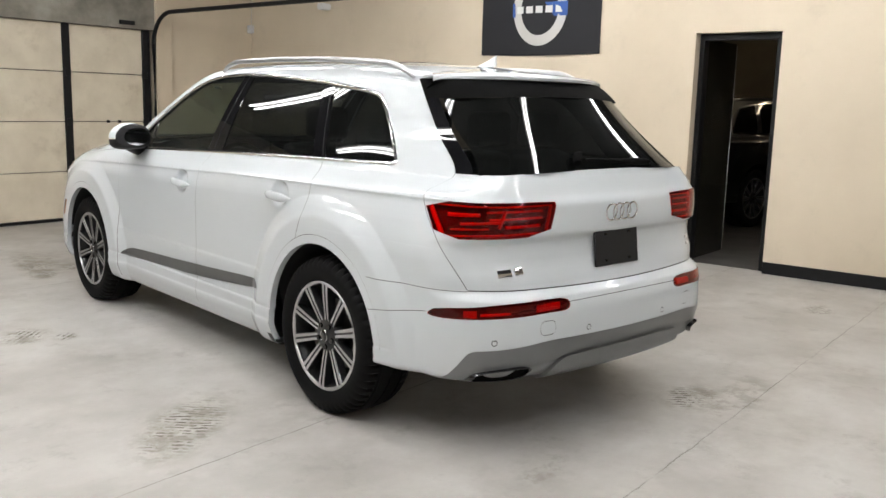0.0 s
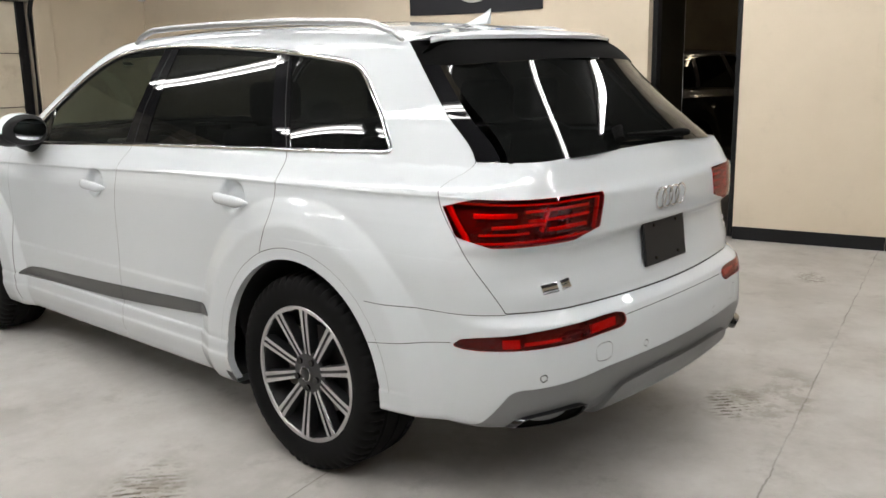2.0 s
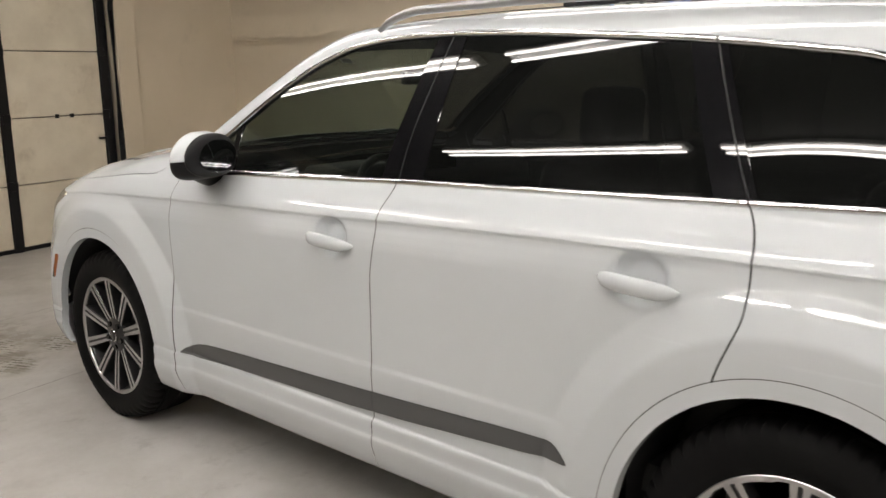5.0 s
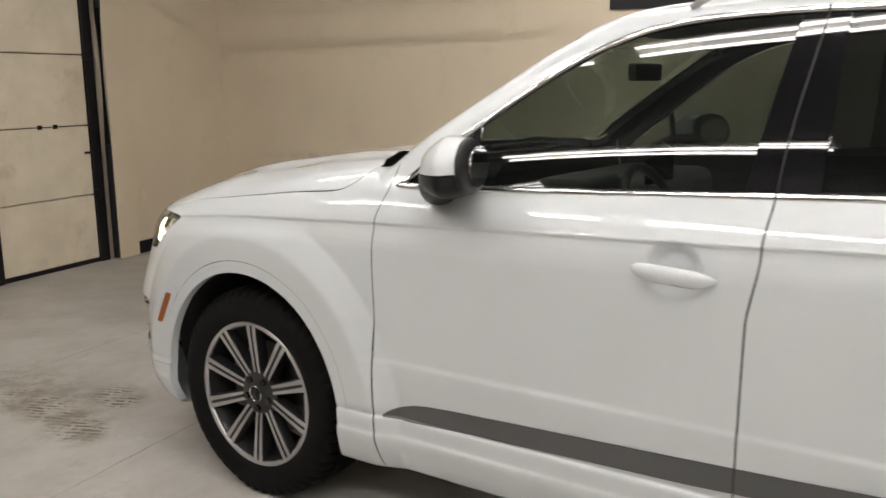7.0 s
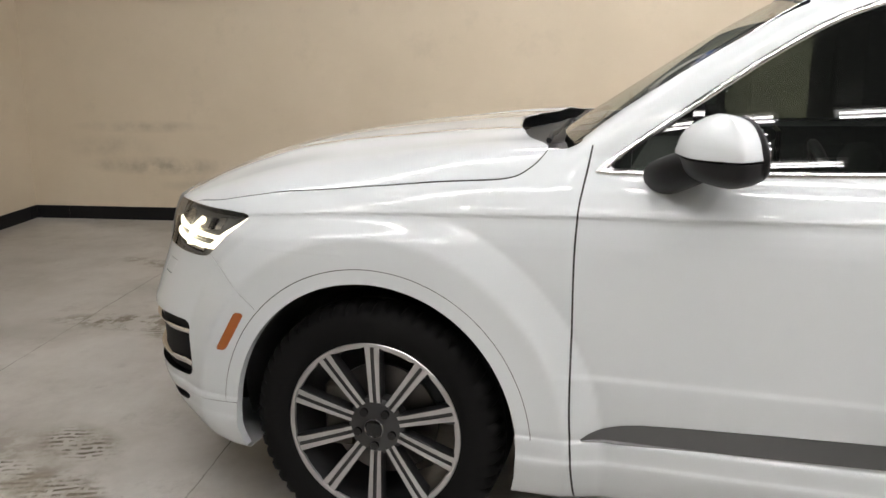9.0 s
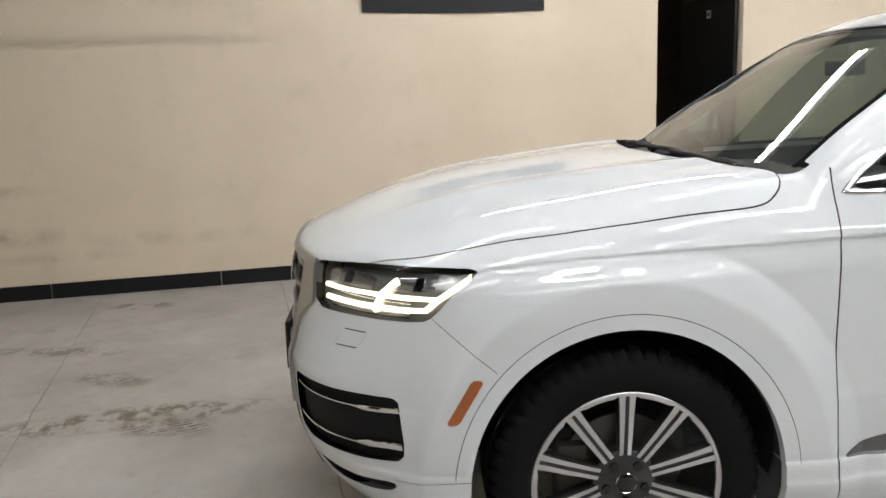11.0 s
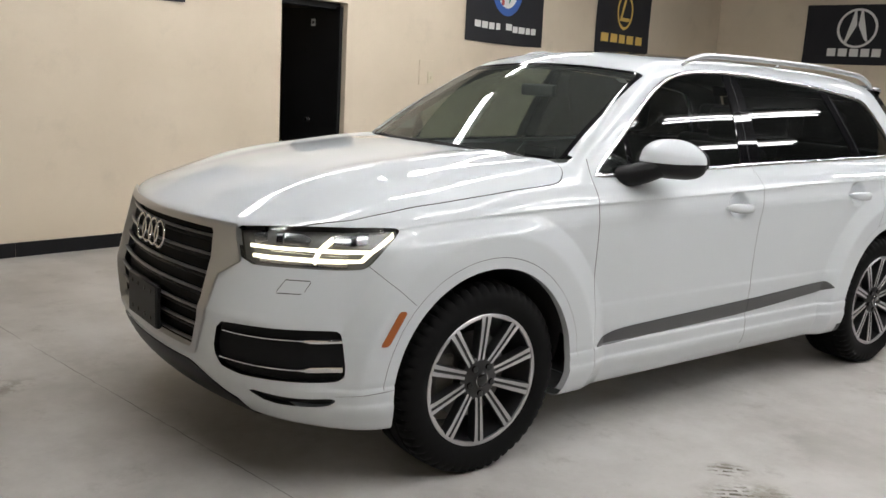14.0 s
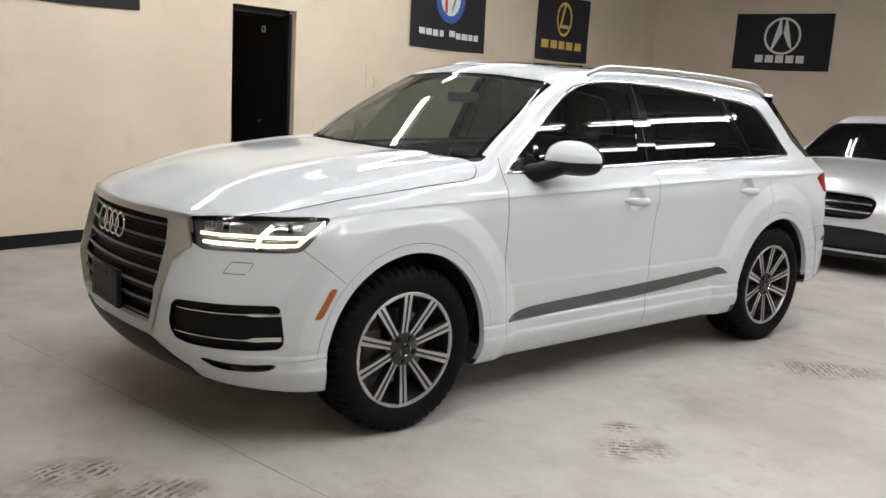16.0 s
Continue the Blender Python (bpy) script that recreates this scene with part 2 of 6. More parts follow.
for x, y, turn, la, lb, bars in PRINTS:
    u, v = to_room(x, y)
    mp = FLOOR.node_tree.nodes.new("ShaderNodeMapping")
    mp.vector_type = "TEXTURE"
    mp.inputs["Location"].default_value = (u, v, 0)
    mp.inputs["Rotation"].default_value = (0, 0, radians(bars - 10.4))
    shifted = FLOOR.node_tree.nodes.new("ShaderNodeVectorMath")
    shifted.operation = "MULTIPLY_ADD"
    FLOOR.node_tree.links.new(DRIFT.outputs["Color"], shifted.inputs[0])
    shifted.inputs[1].default_value = (0.045, 0.045, 0)
    FLOOR.node_tree.links.new(coords, shifted.inputs[2])
    FLOOR.node_tree.links.new(shifted.outputs["Vector"], mp.inputs["Vector"])
    br = node(FLOOR, "ShaderNodeTexBrick", Scale=1.0)
    br.inputs["Brick Width"].default_value, br.inputs["Row Height"].default_value, br.inputs["Mortar Size"].default_value = 0.115, 0.034, 0.0095
    br.inputs["Color1"].default_value = br.inputs["Color2"].default_value = (1, 1, 1, 1)
    br.inputs["Mortar"].default_value = (0, 0, 0, 1)
    FLOOR.node_tree.links.new(mp.outputs["Vector"], br.inputs["Vector"])
    worn = ramp(FLOOR, noise_of(FLOOR, coords, 8.0, 9.0, 0.75), 0.46, 0.54)
    mask = scalar(FLOOR, "MULTIPLY", scalar(FLOOR, "MULTIPLY", br.outputs["Color"], worn), patch(FLOOR, coords, (u, v), turn - 10.4, (la, lb)))
    stain_over(FLOOR, (0.070, 0.054, 0.031), mask)
for x, y, turn, la, lb, bars in PRINTS:
    u, v = to_room(x, y)
    damp = ramp(FLOOR, noise_of(FLOOR, coords, 6.0, 8.0, 0.7), 0.44, 0.60)
    stain_over(FLOOR, (0.20, 0.175, 0.13), scalar(FLOOR, "MULTIPLY", scalar(FLOOR, "MULTIPLY", damp, patch(FLOOR, coords, (u, v), turn - 10.4, (la * 1.25, lb * 1.35))), 0.75))
for x, y, turn, la, lb, amount in ((0.76, 4.86, 100, 0.75, 0.17, 1.0), (2.95, 5.4, 90, 0.28, 0.13, 0.8), (-0.60, -1.12, 20, 0.22, 0.10, 0.35), (-0.80, 4.75, 82, 0.6, 0.28, 0.45), (1.9, 5.6, 80, 0.5, 0.12, 0.7),
                                   (0.9, -1.15, 15, 0.5, 0.16, 0.4), (-1.0, -0.1, 20, 0.25, 0.08, 0.3)):
    u, v = to_room(x, y)
    ragged = ramp(FLOOR, noise_of(FLOOR, coords, 7.0, 9.0, 0.72), 0.47, 0.56)
    stain_over(FLOOR, (0.15, 0.125, 0.085), scalar(FLOOR, "MULTIPLY", scalar(FLOOR, "MULTIPLY", ragged, patch(FLOOR, coords, (u, v), turn - 10.4, (la, lb))), amount))
bumped(FLOOR, 45, 0.12)
# scuffs and grime on the long wall and round the garage door
wall_co = WALL.node_tree.nodes.new("ShaderNodeTexCoord").outputs["Object"]
stain_over(WALL, (0.40, 0.35, 0.27), scalar(WALL, "MULTIPLY", ramp(WALL, noise_of(WALL, wall_co, 2.2, 8.0, 0.7), 0.56, 0.80), 0.45))


def wall_scuff(v, z, lv, lz, amount, u=0.0):
    mp = WALL.node_tree.nodes.new("ShaderNodeMapping")
    mp.vector_type = "TEXTURE"
    mp.inputs["Location"].default_value, mp.inputs["Scale"].default_value = (u, v, z), (0.3, lv, lz)
    WALL.node_tree.links.new(wall_co, mp.inputs["Vector"])
    ln = WALL.node_tree.nodes.new("ShaderNodeVectorMath")
    ln.operation = "LENGTH"
    WALL.node_tree.links.new(mp.outputs["Vector"], ln.inputs[0])
    soft = scalar(WALL, "MULTIPLY", ramp(WALL, ln.outputs["Value"], 1.0, 0.1), ramp(WALL, noise_of(WALL, wall_co, 5.0, 6.0), 0.36, 0.62))
    stain_over(WALL, (0.17, 0.145, 0.11), scalar(WALL, "MULTIPLY", soft, amount))


for args in ((-1.15, 0.47, 0.75, 0.09, 0.75), (-1.05, 0.80, 0.7, 0.06, 0.40), (-1.6, 0.30, 0.6, 0.06, 0.35), (-0.7, 0.62, 0.5, 0.12, 0.25), (-2.3, 0.40, 0.9, 0.08, 0.25)):
    wall_scuff(*args)

setting("floor", boxed(U_LEFT - 0.2, 9.4, V_BACK - 0.2, 0.35, -0.3, 0), FLOOR, "pale worn concrete floor with cracks and tyre marks", "floor")
setting("ceiling", boxed(U_LEFT - 0.2, 9.4, V_BACK - 0.2, 0.35, CEILING_Z, CEILING_Z + 0.2), CEIL, "dark painted ceiling of the workshop", "ceiling")
bm = bmesh.new()
box(bm, 0, 0.22, DOOR_B, 0.35, 0, CEILING_Z)
box(bm, 0, 0.22, V_BACK - 0.2, DOOR_A, 0, CEILING_Z)
box(bm, 0, 0.22, DOOR_A, DOOR_B, DOOR_H, CEILING_Z)
setting("wall_east", bm, WALL, "cream painted wall with faint scuffs", "wall")
setting("wall_south", boxed(U_LEFT - 0.2, 0, V_BACK - 0.2, V_BACK, 0, CEILING_Z), WALL, "cream painted end wall", "wall")
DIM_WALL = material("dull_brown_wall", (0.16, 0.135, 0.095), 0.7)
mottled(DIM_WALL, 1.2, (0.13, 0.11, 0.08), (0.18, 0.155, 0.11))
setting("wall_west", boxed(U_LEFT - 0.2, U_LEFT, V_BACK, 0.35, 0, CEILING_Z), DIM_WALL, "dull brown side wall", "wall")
bm = bmesh.new()
GATE_A, GATE_B, GATE_H = -6.6, -1.70, 2.29
box(bm, GATE_B + 0.14, 0, 0, 0.25, 0, CEILING_Z)
box(bm, U_LEFT, GATE_A - 0.1, 0, 0.25, 0, CEILING_Z)
setting("wall_north", bm, WALL, "cream painted wall beside the garage door", "wall")
HEADER = material("grimy_concrete", (0.20, 0.19, 0.165), 0.8)
mottled(HEADER, 2.5, (0.17, 0.155, 0.13), (0.33, 0.31, 0.265))
setting("beam", boxed(GATE_A - 0.1, GATE_B + 0.14, -0.02, 0.25, GATE_H, CEILING_Z), HEADER, "grimy grey beam over the garage door", "beam")
setting("trim_pillar", boxed(GATE_B + 0.14, GATE_B + 0.37, -0.05, 0, 0, CEILING_Z, bevel=0.006), WALL, "cream painted pillar beside the garage door", "pillar")
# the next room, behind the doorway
# a darker floor, with the dimness of the unlit room put into its colour
DIM_FLOOR = material("dimmed_dark_concrete", (0.07, 0.067, 0.062), 0.6)
mottled(DIM_FLOOR, 2.2, (0.05, 0.048, 0.044), (0.095, 0.09, 0.083))
setting("floor_1", boxed(0.12, 9.2, V_BACK, -0.2, -0.01, 0.004), DIM_FLOOR, "dark worn concrete floor of the next room, its dimness put into the colour", "floor")
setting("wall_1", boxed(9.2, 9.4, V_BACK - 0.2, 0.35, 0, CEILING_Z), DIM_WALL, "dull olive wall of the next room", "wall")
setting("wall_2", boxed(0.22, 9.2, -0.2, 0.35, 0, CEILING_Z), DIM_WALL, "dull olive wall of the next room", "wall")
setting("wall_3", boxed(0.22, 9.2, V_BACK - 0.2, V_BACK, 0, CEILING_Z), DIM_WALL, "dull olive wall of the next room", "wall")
# skirting boards
BOARD = 1.22


def skirting(along, start, stop, at):
    k, lo = 0, start
    while lo < stop - 0.02:
        hi = min(lo + BOARD, stop)
        b = boxed(-0.012, 0, lo + 0.002, hi - 0.002, 0, 0.112, bevel=0.002) if along == "v" else boxed(lo + 0.002, hi - 0.002, at - 0.012, at, 0, 0.112, bevel=0.002)
        setting("baseboard", b, BLACK_TRIM, "black vinyl baseboard strip", "baseboard")
        lo, k = hi, k + 1


skirting("v", DOOR_B, -0.012, 0)
skirting("v", DOOR_A - 7.3, DOOR_A, 0)
skirting("u", GATE_B + 0.38, 0, 0)
# doorway: black frame and the two black leaves that stand open into the next room
frame_bm = bmesh.new()
box(frame_bm, 0.115, 0.235, DOOR_B - 0.045, DOOR_B + 0.002, 0, DOOR_H)
box(frame_bm, 0.115, 0.235, DOOR_A - 0.002, DOOR_A + 0.02, 0, DOOR_H)
box(frame_bm, 0.115, 0.235, DOOR_A + 0.02, DOOR_B - 0.045, DOOR_H - 0.06, DOOR_H + 0.002)
door = tagged(part("door_1", frame_bm, BLACK_PAINT), "black steel door frame with a leaf standing open", "door", kind="structure")
door.matrix_world = ROOM
leaf = part("door_leaf", boxed(0.05, 0.965, -7.19, -7.152, 0.01, 2.17, bevel=0.003), BLACK_PAINT, door, "black door leaf standing open")
sign = part("sign", boxed(0.435, 0.500, -7.152, -7.148, 1.985, 2.055, bevel=0.001), FIXTURE, leaf, "small grey notice")
part("sign_bar", boxed(0.452, 0.483, -7.148, -7.146, 2.005, 2.035), BLACK_TRIM, sign)
b = bmesh.new()
cyl(b, 0.026, 0.03, Matrix.Translation((0.48, -7.14, 1.04)) @ Matrix.Rotation(radians(90), 4, "X"), seg=24)
cyl(b, 0.018, 0.06, Matrix.Translation((0.48, -7.12, 1.04)) @ Matrix.Rotation(radians(90), 4, "X"), r2=0.024, seg=24)
part("door_knob", b, CHROME, leaf, "metal door knob", 40)
b = bmesh.new()
cyl(b, 0.013, 0.02, Matrix.Translation((0.54, -7.145, 1.04)) @ Matrix.Rotation(radians(90), 4, "X"), seg=16)
part("lock", b, CHROME, leaf, smooth=40)
leaf2 = part("door_leaf", boxed(0.236, 1.05, -6.43, -6.39, 0.01, 2.17, bevel=0.002), BLACK_GLOSS_DOOR, door, "black door leaf standing open")
part("leaf_edge", boxed(1.0505, 1.056, -6.432, -6.388, 0.02, 2.16), FIXTURE, leaf2, "bare metal edge")
for z in (0.25, 1.92):
    part("bolt_plate", boxed(1.0562, 1.060, -6.43, -6.39, z - 0.05, z + 0.05), BLACK_TRIM, leaf2)
# garage door of panels
GATE = material("gate_cream_steel", (0.70, 0.63, 0.50), 0.5)
mottled(GATE, 3.0, (0.64, 0.57, 0.45), (0.73, 0.66, 0.53))
gate_co = GATE.node_tree.nodes.new("ShaderNodeTexCoord").outputs["Object"]
stain_over(GATE, (0.30, 0.22, 0.13), scalar(GATE, "MULTIPLY", ramp(GATE, noise_of(GATE, gate_co, 2.0, 8.0, 0.7), 0.55, 0.75), 0.45))
bumped(GATE, 30, 0.2)
gate = tagged(new("garage_door"), "cream sectional garage door with black stiles", "garage door")
gate.matrix_world = ROOM
rows_z = (0.035, 0.585, 1.165, 1.740, 2.288)
for lo, hi in ((-2.655, -1.705), (-5.6, -2.745)):
    for z0, z1 in zip(rows_z, rows_z[1:]):
        b = boxed(lo, hi, 0.05, 0.10, z0 + 0.004, z1 - 0.004, bevel=0.006)
        box(b, lo + 0.01, hi - 0.01, 0.046, 0.052, z1 - 0.035, z1 - 0.022)
        part("door_panel", b, GATE, gate)
for lo, hi in ((-2.745, -2.655), (-1.705, -1.60), (-6.0, -5.6)):
    part("stile", boxed(lo + 0.003, hi - 0.003, 0.03, 0.10, 0.0, 2.29, bevel=0.004), BLACK_TRIM, gate, "black steel stile")
part("bottom_seal", boxed(-5.6, -1.705, 0.055, 0.095, 0.0, 0.036), BLACK_TRIM, gate)
part("backing", boxed(-6.6, -1.56, 0.12, 0.2, 0.0, 2.3), BLACK_TRIM, gate)
part("latch", boxed(-1.78, -1.70, 0.02, 0.045, 0.93, 0.95, bevel=0.004), BLACK_TRIM, gate)
for u in (-2.2, -2.05):
    part("hinge", boxed(u - 0.02, u + 0.02, 0.038, 0.05, 1.15, 1.185, bevel=0.003), BLACK_TRIM, gate)
for z in (0.585, 1.165, 1.74):
    part("roller_bracket", boxed(-1.73, -1.66, 0.012, 0.03, z - 0.04, z + 0.04, bevel=0.004), BLACK_TRIM, gate)
    part("roller_bracket", boxed(-2.735, -2.665, 0.012, 0.03, z - 0.04, z + 0.04, bevel=0.004), BLACK_TRIM, gate)
track = []
for a in np.linspace(0, 90, 13):
    track.append((-1.585, -0.03 - 0.38 * (1 - math.cos(radians(a))), 2.12 + 0.38 * math.sin(radians(a))))
b = tube(bmesh.new(), [(-1.585, -0.03, 0.02), (-1.585, -0.03, 1.0)] + track + [(-1.585, -3.6, 2.52)], 0.026, seg=8)
part("track", b, BLACK_TRIM, gate, "black steel door track", 40)
part("track_hanger", boxed(-1.60, -1.57, -3.4, -3.36, 2.5, CEILING_Z), BLACK_TRIM, gate)
part("header_plate", boxed(-2.05, -1.85, -0.05, -0.02, 2.33, 2.38, bevel=0.004), BLACK_TRIM, gate)


# outlets, switch box, sensor, camera
def wall_plate(name, label, cat, m, w, h, mat):
    b = boxed(-w / 2, w / 2, -0.008, 0, -h / 2, h / 2, bevel=0.003)
    ob = tagged(part(name, b, mat), label, cat)
    ob.matrix_world = ROOM @ m
    for z in (-0.022, 0.022):
        part("socket", boxed(-0.014, 0.014, -0.0105, -0.008, z - 0.012, z + 0.012, bevel=0.002), IVORY if name == "outlet" else BLACK_TRIM, ob)
    return ob


IVORY = material("ivory_plastic", (0.58, 0.52, 0.38), 0.4)
wall_plate("outlet", "ivory wall outlet plate on the cream wall", "outlet", Matrix.Translation((-1.19, 0, 0.51)), 0.075, 0.118, IVORY)
wall_plate("outlet", "ivory wall outlet plate on the cream wall", "outlet", Matrix.Translation((0, -2.93, 0.50)) @ Matrix.Rotation(radians(-90), 4, "Z"), 0.075, 0.118, IVORY)
board = tagged(part("switch_board", boxed(-0.012, 0, -8.47, -8.24, 1.455, 1.72, bevel=0.002), WALL), "cream backing board with a light switch", "switch")
board.matrix_world = ROOM
plate = part("switch_plate", boxed(-0.022, -0.012, -8.455, -8.365, 1.475, 1.60, bevel=0.003), IVORY, board, "ivory switch plate")
part("switch", boxed(-0.030, -0.022, -8.418, -8.402, 1.52, 1.555, bevel=0.002), IVORY, plate)
sensor = tagged(part("alarm_sensor", boxed(-0.10, -0.03, -0.09, -0.02, 2.37, 2.48, bevel=0.012, segments=2), FIXTURE, smooth=40), "small white alarm sensor in the wall corner", "sensor")
sensor.matrix_world = ROOM
part("cable", tube(bmesh.new(), [(-0.02, -0.02, 2.47), (-0.015, -0.015, 2.7), (-0.015, -0.015, CEILING_Z)], 0.004, seg=6), FIXTURE, sensor)
cam_unit = tagged(part("security_camera", boxed(-0.16, 0, -1.55, -1.45, 2.62, 2.70, bevel=0.02, segments=2), FIXTURE, smooth=40), "white camera on the cream wall", "camera")
cam_unit.matrix_world = ROOM


# cloth banners
def banner(label, m, w, h, shapes, seed):
    """A cloth w x h that hangs on a wall; shapes: name, material and polygons in its own plane."""
    def sway(x, z):
        return -0.012 - 0.010 * (0.5 + 0.5 * math.sin(5.1 * x + seed)) * (1 - z / h) - 0.006 * math.sin(9 * x + 4 * z + seed)
    b = bmesh.new()
    nx, nz = 26, 16
    g = [[b.verts.new((x, sway(x, z), z - 0.012 * math.sin(math.pi * (x / w + 0.5)) * (1 - z / h))) for x in np.linspace(-w / 2, w / 2, nx)] for z in np.linspace(0, h, nz)]
    for r0, r1 in zip(g, g[1:]):
        for k in range(nx - 1):
            b.faces.new((r0[k], r0[k + 1], r1[k + 1], r1[k]))
    ob = tagged(part("banner", b, CLOTH, smooth=True), label, "banner", group="banners on the walls")
    ob.matrix_world = ROOM @ m
    for name, mat, outline, holes in shapes:
        b = bmesh.new()
        n = len(outline)
        if holes:
            va, vb = [[b.verts.new((x, sway(x, z) - 0.003, z)) for x, z in p] for p in (outline, holes)]
            for k in range(n):
                b.faces.new((va[k], va[(k + 1) % n], vb[(k + 1) % n], vb[k]))
        else:
            b.faces.new([b.verts.new((x, sway(x, z) - 0.0045, z)) for x, z in outline])
        bmesh.ops.recalc_face_normals(b, faces=b.faces)
        part(name, b, mat, ob)
    return ob


def oval(cx, cz, rx, rz, n=36):
    return [(cx + rx * math.cos(a), cz + rz * math.sin(a)) for a in np.linspace(0, 2 * math.pi, n, endpoint=False)]


def bar(x0, x1, z0, z1):
    return [(x0, z0), (x1, z0), (x1, z1), (x0, z1)]


CLOTH = material("black_cloth", (0.012, 0.012, 0.015), 0.85)
bumped(CLOTH, 300, 0.2)
BLUE = material("blue_print", (0.03, 0.09, 0.32), 0.7)
GREY_PRINT = material("grey_print", (0.50, 0.49, 0.47), 0.7)
WHITE_PRINT = material("white_print", (0.66, 0.65, 0.63), 0.7)
GOLD_PRINT = material("gold_print", (0.60, 0.40, 0.10), 0.7)
RED_PRINT = material("red_print", (0.42, 0.05, 0.04), 0.7)
GREEN_PRINT = material("green_print", (0.06, 0.22, 0.12), 0.7)
east = Matrix.Rotation(radians(-90), 4, "Z")
banner("black cloth banner with a grey ring and a blue bar", Matrix.Translation((0, -4.667, 2.03)) @ east, 1.47, 0.91,
       [("ring", GREY_PRINT, oval(0, 0.47, 0.33, 0.38), oval(0, 0.47, 0.23, 0.27)), ("bar", BLUE, bar(-0.34, 0.34, 0.395, 0.54), None)]
       + [("letter_bar", WHITE_PRINT, bar(x, x + 0.085, 0.432, 0.503), None) for x in (-0.285, -0.165, -0.045, 0.075, 0.195)], 0.4)
banner("black cloth banner with a blue, red and green roundel", Matrix.Translation((0, -9.66, 1.985)) @ east, 1.45, 0.91,
       [("ring", BLUE, oval(0, 0.60, 0.28, 0.28), oval(0, 0.60, 0.19, 0.19)), ("field", WHITE_PRINT, oval(0, 0.60, 0.19, 0.19), None),
        ("cross", RED_PRINT, bar(-0.11, -0.06, 0.44, 0.77), None), ("field_green", GREEN_PRINT, bar(0.03, 0.14, 0.47, 0.73), None)]
       + [("letter_bar", WHITE_PRINT, bar(x, x + w, z, z + 0.075), None) for x, w, z in ((-0.56, 0.11, 0.16), (-0.43, 0.10, 0.155), (-0.31, 0.09, 0.15), (-0.19, 0.07, 0.15), (-0.01, 0.12, 0.16), (0.13, 0.10, 0.14), (0.25, 0.12, 0.14), (0.39, 0.08, 0.14), (0.49, 0.09, 0.14))], 1.7)
banner("black cloth banner with a gold oval and gold bars", Matrix.Translation((0, -12.275, 2.0)) @ east, 1.40, 0.93,
       [("ring", GOLD_PRINT, oval(0, 0.60, 0.20, 0.245), oval(0, 0.60, 0.165, 0.205)), ("stroke", GOLD_PRINT, [(-0.02, 0.80), (0.03, 0.80), (-0.06, 0.52), (0.13, 0.52), (0.12, 0.47), (-0.13, 0.47)], None)]
       + [("letter_bar", GOLD_PRINT, bar(x, x + 0.17, 0.17, 0.285), None) for x in (-0.56, -0.34, -0.12, 0.10, 0.33)], 2.9)
banner("black cloth banner with a white ring and calliper shape", Matrix.Translation((-2.185, V_BACK, 2.10)) @ Matrix.Rotation(radians(180), 4, "Z"), 1.52, 0.86,
       [("ring", WHITE_PRINT, oval(0, 0.52, 0.29, 0.285), oval(0, 0.52, 0.255, 0.252)), ("leg", WHITE_PRINT, [(-0.17, 0.31), (-0.14, 0.30), (-0.01, 0.56), (-0.03, 0.77), (-0.06, 0.77)], None),
        ("leg", WHITE_PRINT, [(0.17, 0.31), (0.11, 0.36), (0.01, 0.56), (0.03, 0.77), (0.06, 0.77)], None)]
       + [("letter_bar", WHITE_PRINT, bar(x, x + 0.125, 0.11, 0.225), None) for x in (-0.39, -0.23, -0.07, 0.09, 0.25)], 4.1)

# ceiling tubes
def ceiling_light():
    lamp = thing("ceiling_light", "twin fluorescent tube fixture on the ceiling", "ceiling light", group="ceiling lights")
    part("housing", boxed(-0.07, 0.07, -1.2, 1.2, 0.05, 0.12, bevel=0.012), FIXTURE, lamp)
    for x in (-0.045, 0.045):
        b = bmesh.new()
        cyl(b, 0.016, 2.34, Matrix.Translation((x, 0, 0.02)) @ Matrix.Rotation(radians(90), 4, "X"), seg=12)
        part("tube", b, TUBE, lamp, smooth=40)
        
    return lamp


TUBE = emitter("lit_tube", (0.980, 0.97, 0.955), TUBE_POWER * 6)
first = ceiling_light()
first.matrix_world = ROOM @ Matrix.Translation((-1.45, -5.0, CEILING_Z - 0.12))
# unseen extras: (-3.6, -2.8) brightens the gate corner, the last two the car's rear
for u, v in ((-1.45, -7.85), (-3.6, -5.7), (-3.6, -8.6), (-5.5, -2.7), (-5.5, -5.35), (-5.5, -8.05), (-3.6, -2.8), (-7.0, -3.55), (-7.0, -6.25), (-7.0, -9.0), (-8.15, -3.9), (-8.15, -6.6), (-8.15, -9.4), (-3.7, -11.5), (-6.0, -11.3)):
    copy_thing(first, ROOM @ Matrix.Translation((u, v, CEILING_Z - 0.12)))
# tubes of the next room, warm and weak
WARM = emitter("warm_tube", (1.0, 0.80, 0.56), 13.0)
lamp2 = thing("ceiling_light", "warm tube fixture on the ceiling of the next room", "ceiling light", group="ceiling lights of the next room")
part("housing", boxed(-0.06, 0.06, -0.62, 0.62, 0.05, 0.11, bevel=0.01), FIXTURE, lamp2)
b = bmesh.new()
cyl(b, 0.020, 1.2, Matrix.Translation((0, 0, 0.02)) @ Matrix.Rotation(radians(90), 4, "X"), seg=12)
part("tube", b, WARM, lamp2, smooth=40)
lamp2.matrix_world = ROOM @ Matrix.Translation((2.6, -4.2, CEILING_Z - 0.11))
for u, v in ((4.6, -4.4), (6.6, -4.6), (2.8, -7.4), (4.8, -7.4), (6.8, -7.4)):
    copy_thing(lamp2, ROOM @ Matrix.Translation((u, v, CEILING_Z - 0.11)))


